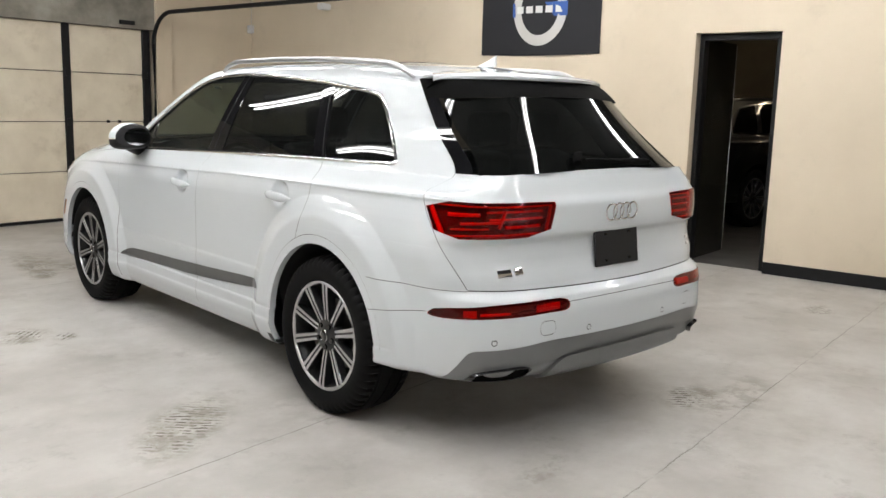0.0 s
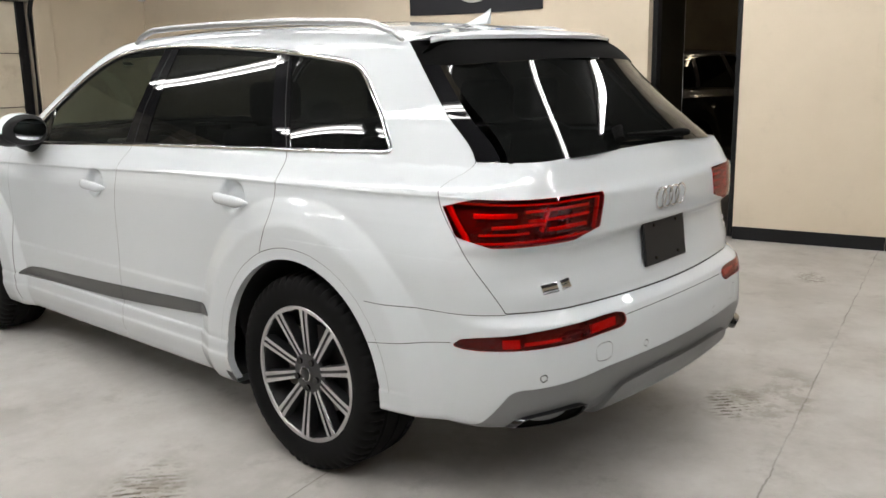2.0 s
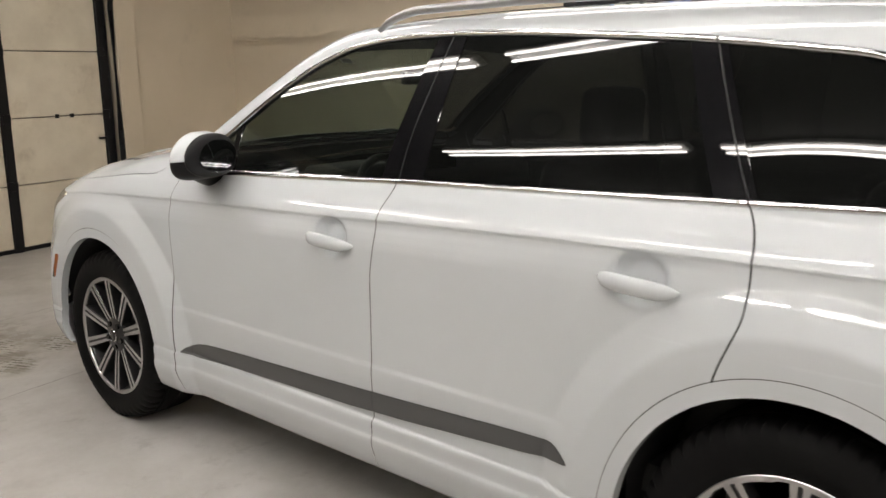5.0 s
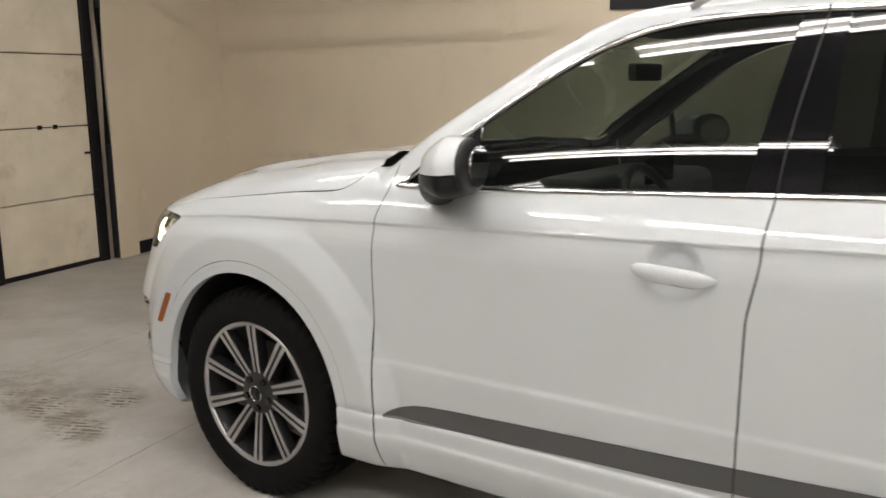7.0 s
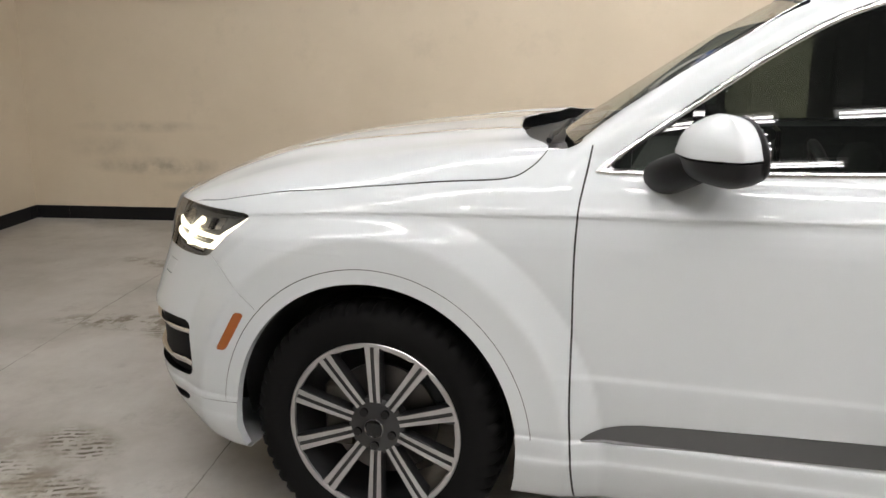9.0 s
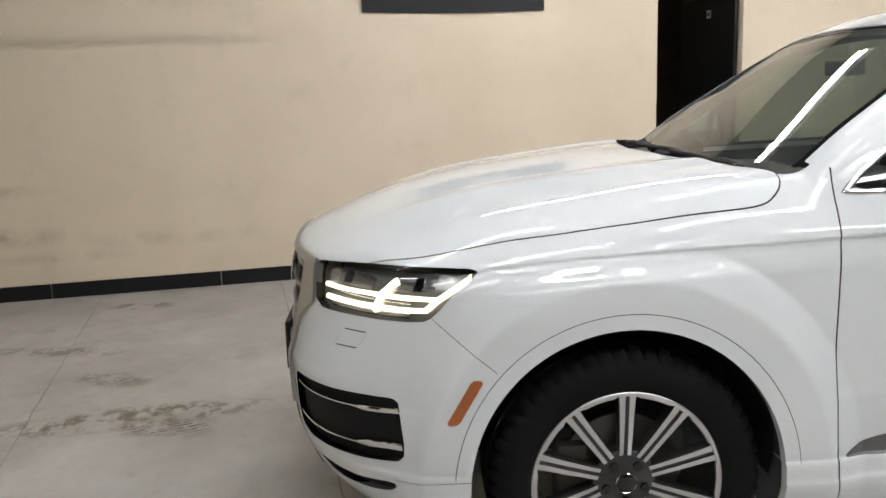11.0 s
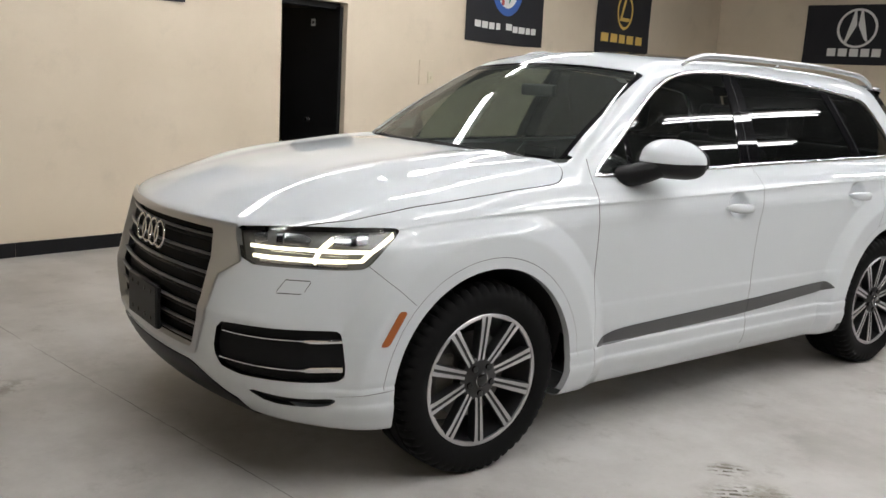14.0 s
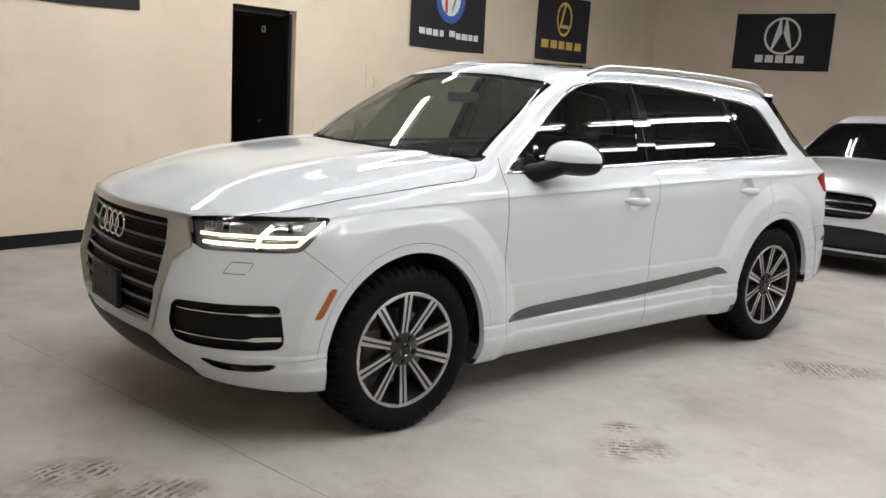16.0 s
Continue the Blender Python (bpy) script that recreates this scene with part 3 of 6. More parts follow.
# ---- the white car's skin: a smooth closed form, x across, y to its front, z up ----
def pchip(xs, ys):
    """A monotone cubic through a few knots, as a function of arrays."""
    xs, ys = np.array(xs, float), np.array(ys, float)
    h, d = np.diff(xs), np.diff(ys) / np.diff(xs)
    m = np.zeros(len(xs))
    m[0], m[-1] = d[0], d[-1]
    for i in range(1, len(xs) - 1):
        if d[i - 1] * d[i] > 0:
            w1, w2 = 2 * h[i] + h[i - 1], h[i] + 2 * h[i - 1]
            m[i] = (w1 + w2) / (w1 / d[i - 1] + w2 / d[i])

    def f(x):
        x = np.asarray(x, float)
        i = np.clip(np.searchsorted(xs, x) - 1, 0, len(xs) - 2)
        t = (x - xs[i]) / h[i]
        inside = ((1 + 2 * t) * (1 - t) ** 2 * ys[i] + t * (1 - t) ** 2 * h[i] * m[i]
                  + t * t * (3 - 2 * t) * ys[i + 1] + t * t * (t - 1) * h[i] * m[i + 1])
        return np.where(x < xs[0], ys[0] + m[0] * (x - xs[0]), np.where(x > xs[-1], ys[-1] + m[-1] * (x - xs[-1]), inside))
    return f


def smax(a, b, k):
    h = np.clip(0.5 + 0.5 * (a - b) / k, 0, 1)
    return b + (a - b) * h + k * h * (1 - h)


def smin(a, b, k):
    return -smax(-a, -b, k)


def sstep(a, b, x):
    t = np.clip((x - a) / (b - a), 0, 1)
    return t * t * (3 - 2 * t)


AXLE_R, AXLE_F, HUB_Z = 0.0, 2.994, 0.378
HANDLES = ((1.475, 0.998), (0.385, 1.022))
side_low = pchip([0.15, 0.24, 0.30, 0.365, 0.38, 0.425, 0.437, 0.53, 0.602, 0.622, 0.75, 0.90, 0.96, 0.985, 1.01, 1.03, 1.040, 1.047, 1.057, 1.10, 1.14, 1.18],
                 [0.82, 0.905, 0.936, 0.952, 0.948, 0.950, 0.938, 0.945, 0.9492, 0.9455, 0.946, 0.950, 0.9505, 0.9485, 0.9440, 0.9395, 0.9385, 0.9415, 0.9375, 0.909, 0.874, 0.844])
side_high = pchip([1.18, 1.30, 1.45, 1.60, 1.70, 1.80], [0.844, 0.797, 0.723, 0.637, 0.570, 0.495])
taper_low = pchip([-1.2, -0.90, -0.70, -0.40, 0.1, 0.6, 2.6, 3.0, 3.40, 3.65, 3.95],
                  [-0.22, -0.100, -0.045, -0.012, 0.0, 0.0, 0.0, 0.0, -0.012, -0.050, -0.20])
taper_high = pchip([-1.2, -0.90, -0.60, -0.30, 0.1, 0.8, 1.6, 2.4, 3.0, 3.40, 3.65, 3.95],
                   [-0.28, -0.155, -0.086, -0.042, -0.008, 0.0, 0.0, -0.003, -0.010, -0.050, -0.11, -0.26])
crease_z = pchip([-1.2, -0.6, 0.1, 0.66, 1.5, 2.44, 2.62, 3.08, 3.34, 3.9], [1.090, 1.094, 1.095, 1.091, 1.066, 1.040, 1.033, 1.014, 0.991, 0.93])


def level(y, z):
    """The height on the common profile of the flank: the crease rises towards the rear."""
    c = crease_z(y)
    low = np.where(z < 0.75, z, 0.75 + (z - 0.75) * (1.047 - 0.75) / (c - 0.75))
    high = 1.047 + (z - c) * (1.18 - 1.047) / (1.18 - c)
    return np.where(z < c, low, np.where(z < 1.18, high, z))


taper_roof = pchip([-1.0, -0.34, 0.0, 0.4, 1.0], [-0.10, -0.026, -0.008, -0.001, 0.0])


# without the sill's steps, for the rear corner
side_calm = pchip([0.15, 0.24, 0.30, 0.40, 0.60, 0.75, 0.90, 0.96], [0.82, 0.905, 0.932, 0.944, 0.9475, 0.947, 0.950, 0.9505])


def half_width(y, z):
    flare = 0.0 * y
    for ya in (AXLE_R, AXLE_F):
        r = np.hypot(y - ya, (z - HUB_Z) * 0.98)
        flare = np.maximum(flare, smax(smin(1.0 + 0 * r, (0.662 - r) / 0.098, 0.10), 0.0 * r, 0.06))
    calm = np.maximum(sstep(-0.36, -0.60, y), np.minimum(flare, 1) * sstep(0.40, 0.46, z)) * (z < 0.90)
    zl = level(y, z)
    base = np.where(z < 1.18, side_low(zl) * (1 - calm) + side_calm(np.minimum(z, 0.96)) * calm, side_high(z))
    up = sstep(0.84, 1.10, z)
    w = base + taper_low(y) * (1 - up) + taper_high(y) * up + taper_roof(y) * sstep(1.14, 1.34, z)
    # flared wheel arches
    w = w + 0.034 * flare * sstep(crease_z(y) + 0.01, crease_z(y) - 0.07, z)
    # hollows behind the door handles
    for yh, zh in HANDLES:
        w = w - 0.032 * np.exp(-(((y - yh) / 0.066) ** 2 + ((z - zh - 0.002) / 0.056) ** 2) ** 3)
    return w


roof_line = pchip([-1.0, -0.60, -0.30, 0.0, 0.5, 1.0, 1.4, 1.76, 2.2], [1.50, 1.602, 1.652, 1.686, 1.710, 1.716, 1.710, 1.690, 1.635])
hood_line = pchip([2.2, 2.50, 2.8, 3.1, 3.4, 3.6, 3.72, 3.82, 3.90, 3.95, 4.02], [1.225, 1.225, 1.218, 1.192, 1.151, 1.106, 1.068, 1.026, 0.990, 0.962, 0.89])
front_line = pchip([0.10, 0.22, 0.30, 0.36, 0.44, 0.55, 0.655, 0.69, 0.82, 0.90, 0.97, 1.05], [3.55, 3.775, 3.885, 3.938, 3.973, 3.985, 3.990, 3.984, 3.972, 3.958, 3.935, 3.890])
rear_line = pchip([0.10, 0.24, 0.32, 0.42, 0.52, 0.62, 0.69, 0.725, 0.76, 0.85, 0.912, 0.955, 1.00, 1.070, 1.115, 1.19, 1.40, 1.58, 1.75],
                  [-0.70, -0.93, -1.00, -1.055, -1.075, -1.070, -1.052, -1.005, -0.992, -0.962, -0.953, -0.984, -0.986, -0.984, -0.960, -0.925, -0.755, -0.60, -0.44])


def top_height(x, y):
    roof = roof_line(y) - 0.125 * x * x
    screen = 1.240 + (2.50 - y) * 0.605 + 0.05 * (2.50 - y) * (y - 1.72) + 0.028 * sstep(2.60, 2.30, y) - 0.125 * x * x
    bulge = 0.011 * np.exp(-((np.abs(x) - 0.50 - 0.05 * (2.6 - y)) / 0.075) ** 2)
    hood = hood_line(y) - (0.030 + 0.078 * sstep(2.45, 3.2, y) + 0.06 * sstep(3.25, 3.7, y)) * x * x - 0.9 * np.maximum(0, np.abs(x) - 0.66) ** 2 + bulge * sstep(3.75, 3.4, y)
    return smin(roof, smax(hood, screen, 0.02), 0.07)


def front_y(x, z):
    a = np.abs(x)
    return front_line(z) - (0.22 + 0.13 * sstep(0.62, 0.90, z)) * x * x - 1.3 * np.maximum(0, a - 0.56) ** 2.2


def rear_y(x, z):
    a = np.abs(x)
    k = 1.2
    return rear_line(z) + (0.14 - 0.04 * sstep(0.70, 0.80, z)) * x * x + k * np.maximum(0, a - 0.58) ** 2 + 0.35 * sstep(1.2, 1.55, z) * x * x


def skin(x, y, z):
    """Below zero inside the body."""
    a = np.abs(x)
    side = a - half_width(y, z)
    f = smax(side, z - top_height(x, y), 0.055)
    ends = np.maximum((y - front_y(x, z)), (rear_y(x, z) - y)) * 0.9
    # a crisp lip where the hood ends over the grille, soft corners elsewhere
    f = smax(f, ends, 0.07 - 0.052 * sstep(0.70, 0.52, a) * sstep(3.55, 3.75, y))
    return smax(f, 0.235 + 0.03 * sstep(2.6, 3.9, y) + 0.115 * sstep(-0.16, -0.38, y) - z, 0.03)


# ---- cutting the skin into panels ----
def rounded_poly(pts, passes=2):
    p = np.array(pts, float)
    for _ in range(passes):
        q = np.roll(p, -1, 0)
        p = np.stack([0.8 * p + 0.2 * q, 0.2 * p + 0.8 * q], 1).reshape(-1, 2)
    return p


def poly_distance(pts, passes=2):
    """A function of (a, b): the distance to a closed outline with softened corners, below zero inside."""
    p = rounded_poly(pts, passes) if passes else np.array(pts, float)
    q = np.roll(p, -1, 0)

    def f(a, b):
        best, inside = np.full(len(a), 1e9), np.zeros(len(a), bool)
        for (x0, y0), (x1, y1) in zip(p, q):
            dx, dy = x1 - x0, y1 - y0
            t = np.clip(((a - x0) * dx + (b - y0) * dy) / (dx * dx + dy * dy + 1e-12), 0, 1)
            best = np.minimum(best, np.hypot(a - x0 - t * dx, b - y0 - t * dy))
            if y0 != y1:
                inside ^= ((y0 > b) != (y1 > b)) & (a < (x1 - x0) * (b - y0) / (y1 - y0) + x0)
        return np.where(inside, -best, best)
    return f


class Sheet:
    """Triangles with a label each, that can be split along the zero line of any function of place."""

    def __init__(self, pts, tris, label):
        self.p, self.t = pts, tris
        self.names = [label]
        self.l = np.zeros(len(tris), int)

    def code(self, name):
        if name not in self.names:
            self.names.append(name)
        return self.names.index(name)

    def cut(self, among, g, inside, outside=None):
        """Splits the triangles of those labels where g changes sign, and names the part with g < 0."""
        codes = [self.code(n) for n in among.split()]
        pick = np.isin(self.l, codes)
        sel, lab = self.t[pick], self.l[pick]
        used = np.unique(sel)
        v = np.full(len(self.p), 1.0)
        v[used] = g(*self.p[used].T)
        v[np.abs(v) < 2e-5] = 2e-5
        s = v[sel] < 0
        n = s.sum(1)
        out_t, out_l, out_s = [sel[(n == 0) | (n == 3)]], [lab[(n == 0) | (n == 3)]], [n[(n == 0) | (n == 3)] == 3]
        extra, base = [], len(self.p)
        for count in (1, 2):
            rows = np.where(n == count)[0]
            if not len(rows):
                continue
            odd = s[rows] if count == 1 else ~s[rows]
            k = odd.argmax(1)
            a = sel[rows, k]
            b, c = sel[rows, (k + 1) % 3], sel[rows, (k + 2) % 3]
            ids = []
            for other in (b, c):
                w = (v[a] / (v[a] - v[other]))[:, None]
                extra.append(self.p[a] * (1 - w) + self.p[other] * w)
                ids.append(base + np.arange(len(rows)))
                base += len(rows)
            ab, ac = ids
            out_t += [np.stack([a, ab, ac], 1), np.stack([ab, b, c], 1), np.stack([ab, c, ac], 1)]
            out_l += [lab[rows]] * 3
            out_s += [np.full(len(rows), count == 1)] + [np.full(len(rows), count == 2)] * 2
        t, l, s = np.concatenate(out_t), np.concatenate(out_l), np.concatenate(out_s)
        if inside:
            l = np.where(s, self.code(inside), l if outside is None else self.code(outside))
        if extra:
            self.p = np.concatenate([self.p, *extra])
        self.t, self.l = np.concatenate([self.t[~pick], t]), np.concatenate([self.l[~pick], l])

    def seam(self, among, g, half=0.0022):
        self.cut(among, g, None)
        self.cut(among, lambda x, y, z: np.abs(g(x, y, z)) - half, "gap")


def normals_at(p, f):
    e = 2e-3
    g = np.stack([f(*(p + d).T) - f(*(p - d).T) for d in np.eye(3) * e], 1)
    return g / np.maximum(np.linalg.norm(g, axis=1, keepdims=True), 1e-9)


def faired(p, n, axis):
    """Lays points on the even surface that suits them best, with no waves in it: a pane of glass."""
    if axis == 0:
        a, b = p[:, 1] - p[:, 1].mean(), p[:, 2] - p[:, 2].mean()
        terms = ((0, 0), (1, 0), (0, 1), (2, 0), (1, 1), (0, 2), (3, 0), (2, 1))
    else:
        a, b = p[:, 0] ** 2, p[:, 3 - axis] - p[:, 3 - axis].mean()
        terms = ((0, 0), (1, 0), (0, 1), (1, 1), (0, 2), (2, 0), (2, 1), (1, 2), (0, 3))
    m = np.stack([a ** i * b ** j for i, j in terms], 1)
    c = np.linalg.lstsq(m, p[:, axis], rcond=None)[0]
    out = p.copy()
    out[:, axis] = m @ c
    da = sum(k * i * a ** max(i - 1, 0) * b ** j for k, (i, j) in zip(c, terms))
    db = sum(k * j * a ** i * b ** max(j - 1, 0) for k, (i, j) in zip(c, terms))
    g = np.zeros_like(p)
    g[:, axis] = 1
    if axis == 0:
        g[:, 1], g[:, 2] = -da, -db
    else:
        g[:, 0], g[:, 3 - axis] = -da * 2 * p[:, 0], -db
    g /= np.linalg.norm(g, axis=1, keepdims=True)
    return out, g * np.sign((g * n).sum(1, keepdims=True))


def panel(name, sheet, labels, mat, parent, f, sides="both", lift=0.0, label="", thick=0.0, rim_only=False, fair=None, dome=None):
    """Takes the triangles of some labels off the sheet as one mesh, moved out along the normal; sides: left, right or both."""
    pick = np.isin(sheet.l, [sheet.code(n) for n in labels.split()])
    used, t = np.unique(sheet.t[pick], return_inverse=True)
    t = t.reshape(-1, 3)
    p = sheet.p[used]
    keep, inv = np.unique(np.round(p, 5), axis=0, return_inverse=True)
    inv = inv.ravel()
    p, t = keep, inv[t]
    t = t[(t[:, 0] != t[:, 1]) & (t[:, 1] != t[:, 2]) & (t[:, 0] != t[:, 2])]
    n = normals_at(p, f)
    if fair is not None:
        p, n = faired(p, n, fair)
    if dome is not None:
        line, half, rise = dome
        d = np.clip(line(p[:, 1], p[:, 2]) / half, -1, 1)
        e = 1e-3
        away = np.stack([0 * d, line(p[:, 1] + e, p[:, 2]) - line(p[:, 1] - e, p[:, 2]), line(p[:, 1], p[:, 2] + e) - line(p[:, 1], p[:, 2] - e)], 1)
        away /= np.linalg.norm(away, axis=1, keepdims=True) + 1e-9
        p = p + n * (rise * (1 - d * d))[:, None]
        n = n + away * (0.9 * d)[:, None]
        n /= np.linalg.norm(n, axis=1, keepdims=True)
    outer = p + n * lift
    flip = np.array([-1.0, 1, 1])
    if thick:
        inner = p + n * (lift - thick)
        e = np.sort(np.concatenate([t[:, [0, 1]], t[:, [1, 2]], t[:, [2, 0]]]), axis=1)
        d = np.concatenate([t[:, [0, 1]], t[:, [1, 2]], t[:, [2, 0]]])
        _, first, counts = np.unique(e, axis=0, return_index=True, return_counts=True)
        rim = d[first[counts == 1]]
        rim = rim[~((np.abs(p[rim[:, 0], 0]) < 1e-4) & (np.abs(p[rim[:, 1], 0]) < 1e-4))]
        k = len(outer)
        t = np.concatenate([t[:0] if rim_only else t, np.stack([rim[:, 1], rim[:, 0], rim[:, 0] + k], 1), np.stack([rim[:, 1], rim[:, 0] + k, rim[:, 1] + k], 1)])
        outer, n = np.concatenate([outer, inner]), np.concatenate([n, n])
    made_p, made_n, made_t = [], [], []
    if sides in ("left", "both"):
        made_p.append(outer), made_n.append(n), made_t.append(t)
    if sides in ("right", "both"):
        k = sum(len(a) for a in made_p)
        made_p.append(outer * flip), made_n.append(n * flip), made_t.append(t[:, ::-1] + k)
    p, n, t = np.concatenate(made_p), np.concatenate(made_n), np.concatenate(made_t)
    me = bpy.data.meshes.new(name)
    me.from_pydata(p.tolist(), [], t.tolist())
    me.materials.append(mat)
    me.shade_smooth()
    me.normals_split_custom_set_from_vertices(n.tolist())
    ob = new(name, me)
    ob.parent = parent
    if label:
        ob["label"] = label
    return ob


def skin_grid(f, spine, ends, height, rows=470, cols=340):
    """Points of the left half of a skin on a grid of rays from a bent spine."""
    s = np.linspace(0, 1, rows)
    y0 = np.interp(s, [0, 0.26, 0.74, 1], [ends[0], spine[0], spine[1], ends[1]])
    tilt = np.radians(np.interp(s, [0, 0.26, 0.29, 0.71, 0.74, 1], [-90, -12, -3, 3, 12, 90]))
    lots = np.radians(np.linspace(-90, 90, 721))
    dense = np.cumsum(1 + 2.2 * ((lots > -0.47) & (lots < 0.47)))
    a = np.interp(np.linspace(dense[0], dense[-1], cols), dense, lots)
    eye = np.stack(np.broadcast_arrays(np.zeros((rows, 1)), y0[:, None], height + 0 * a), -1).reshape(-1, 3)
    ring = np.stack([-np.cos(a), 0 * a, np.sin(a)], -1)
    way = (np.cos(tilt)[:, None, None] * ring + np.sin(tilt)[:, None, None] * np.array([0, 1.0, 0])).reshape(-1, 3)
    lo, hi = np.zeros(len(way)), np.full(len(way), 2.5)
    for _ in range(30):
        mid = (lo + hi) / 2
        inside = f(*(eye + way * mid[:, None]).T) < 0
        lo, hi = np.where(inside, mid, lo), np.where(inside, hi, mid)
    p = eye + way * lo[:, None]
    p[:, 0] = np.where(np.abs(p[:, 0]) < 1e-5, 0, p[:, 0])
    i = np.arange(rows * cols).reshape(rows, cols)
    q = np.stack([i[:-1, :-1], i[:-1, 1:], i[1:, 1:], i[1:, :-1]], -1).reshape(-1, 4)
    return p, np.concatenate([q[:, [0, 1, 2]], q[:, [0, 2, 3]]])


# ---- the white car ----
car = thing("car", "white estate-bodied off-road car parked on the concrete", "car")
sheet = Sheet(*skin_grid(skin, (-0.05, 2.85), (-0.15, 3.15), 0.72), "side")


def arch(y, z, grow=0.0):
    """Below one inside a wheel opening."""
    return np.minimum(*[np.hypot((y - ya) / (0.430 + grow), (z - HUB_Z) / (0.448 + grow)) for ya in (AXLE_R, AXLE_F)])


window_outline = poly_distance([(2.405, 1.139), (2.375, 1.166), (2.29, 1.234), (2.136, 1.344), (1.976, 1.457), (1.823, 1.547), (1.67, 1.602), (1.50, 1.625), (1.25, 1.632), (0.95, 1.623),
                                (0.69, 1.607), (0.44, 1.590), (0.25, 1.571), (0.0, 1.541), (-0.07, 1.520), (-0.125, 1.475), (-0.215, 1.378), (-0.305, 1.264), (-0.334, 1.228), (-0.322, 1.208), (-0.26, 1.208), (0.19, 1.198), (0.65, 1.188), (1.30, 1.173), (1.98, 1.150)], 2)
hood_outline = poly_distance([(-0.3, 2.745), (0.06, 2.735), (0.3, 2.70), (0.5, 2.655), (0.648, 2.602), (0.745, 2.530), (0.80, 2.535), (0.838, 2.553), (0.870, 2.595), (0.879, 2.66), (0.876, 2.945),
                              (0.868, 3.04), (0.857, 3.25), (0.842, 3.39), (0.822, 3.48), (0.80, 3.55), (0.72, 3.70), (0.62, 3.87), (0.5, 4.0), (-0.3, 4.0)], 2)
lamp_outline = poly_distance([(-3.345, 0.960), (-2.96, 0.984), (-2.51, 0.991), (-2.478, 0.977), (-2.588, 0.868), (-2.632, 0.850), (-2.923, 0.846), (-3.235, 0.841)], 1)
fog_outline = poly_distance([(-3.345, 0.634), (-3.20, 0.643), (-2.735, 0.648), (-2.700, 0.630), (-2.672, 0.490), (-2.705, 0.463), (-2.80, 0.457), (-3.31, 0.457), (-3.38, 0.515)], 1)
slot_outline = poly_distance([(-3.19, 0.410), (-2.93, 0.395), (-2.70, 0.402), (-2.745, 0.374), (-2.83, 0.364), (-3.06, 0.362)], 1)
marker_outline = poly_distance([(3.381, 0.704), (3.414, 0.704), (3.485, 0.583), (3.452, 0.583)], 0)
tail_outline = poly_distance([(-0.239, 1.094), (0.535, 1.091), (0.55, 1.08), (0.513, 0.950), (-0.153, 0.944)], 1)
reflector_outline = poly_distance([(-0.200, 0.626), (-0.150, 0.657), (0.25, 0.684), (0.58, 0.690), (0.645, 0.679), (0.660, 0.650), (0.63, 0.634), (0.50, 0.634), (0.17, 0.624), (-0.15, 0.616)], 1)
trim_outline = poly_distance([(2.41, 0.424), (2.36, 0.46), (2.27, 0.487), (2.10, 0.497), (1.307, 0.524), (0.63, 0.557), (0.592, 0.545), (0.545, 0.509), (1.316, 0.455), (1.842, 0.442)], 1)
both_sides = lambda half: [(x, z) for x, z in half] + [(-x, z) for x, z in half[::-1]]
grille_outline = poly_distance(both_sides([(0.540, 0.975), (0.604, 0.846), (0.522, 0.788), (0.510, 0.69), (0.500, 0.62), (0.440, 0.492), (0.425, 0.476), (0.40, 0.470)]), 0)
grille_inner = poly_distance(both_sides([(0.445, 0.940), (0.457, 0.925), (0.474, 0.84), (0.470, 0.70), (0.462, 0.62), (0.418, 0.508), (0.405, 0.498)]), 0)
hatch_edge = pchip([0.60, 0.735, 0.945, 1.105, 1.20, 1.35, 1.543, 1.62], [0.14, 0.040, -0.155, -0.240, -0.060, -0.175, -0.300, -0.35])
door_front_edge = pchip([0.28, 0.56, 0.9, 1.05, 1.16], [2.408, 2.424, 2.428, 2.424, 2.412])
door_mid_edge = pchip([0.28, 0.52, 0.88, 1.05, 1.18, 1.62], [1.316, 1.307, 1.298, 1.272, 1.270, 1.222])
door_rear_edge = pchip([0.80, 0.86, 1.00, 1.10, 1.20, 1.57], [0.190, 0.170, 0.124, 0.126, 0.178, 0.352])
flank = lambda x: -x - 0.55        # above zero on the side faces
rear_p = lambda x, y: -y + x        # along the rear corner, on the left half
front_q = lambda x, y: -x - y       # along the front corner, on the left half

# openings and wheel arch lips
sheet.cut("side", lambda x, y, z: np.maximum(arch(y, z) - 1, -flank(x)), "hole")
# glass
sheet.cut("side", lambda x, y, z: np.maximum(window_outline(y, z), 0.40 + x), "chrome")
sheet.cut("chrome", lambda x, y, z: window_outline(y, z) + 0.015, "glass")
for inset in (0.0035, 0.0075, 0.0115):
    sheet.cut("chrome", lambda x, y, z, inset=inset: window_outline(y, z) + inset, None)
front_pillar = lambda z: 1.284 + (1.60 - z) * 0.15
sheet.cut("glass", lambda x, y, z: np.maximum(y - front_pillar(z), 1.172 - y), "pillar")
rear_pillar = lambda z: 0.432 - (1.589 - z) * 0.44
sheet.cut("glass", lambda x, y, z: np.maximum(y - rear_pillar(z), door_rear_edge(z) - 0.022 - y), "pillar")
sheet.cut("glass", lambda x, y, z: np.abs(y - 2.142) - 0.014, "divider")
sheet.cut("pillar", lambda x, y, z: y - 0.8, "pillar_rear")
sheet.seam("pillar pillar_rear chrome", lambda x, y, z: np.where(y > 0.8, y - door_mid_edge(z), y - door_rear_edge(z)))
sheet.cut("glass", lambda x, y, z: 1.2 - y, "glass_front")
sheet.cut("glass", lambda x, y, z: 0.3 - y - 0.05 * (z - 1.2), "glass_rear")
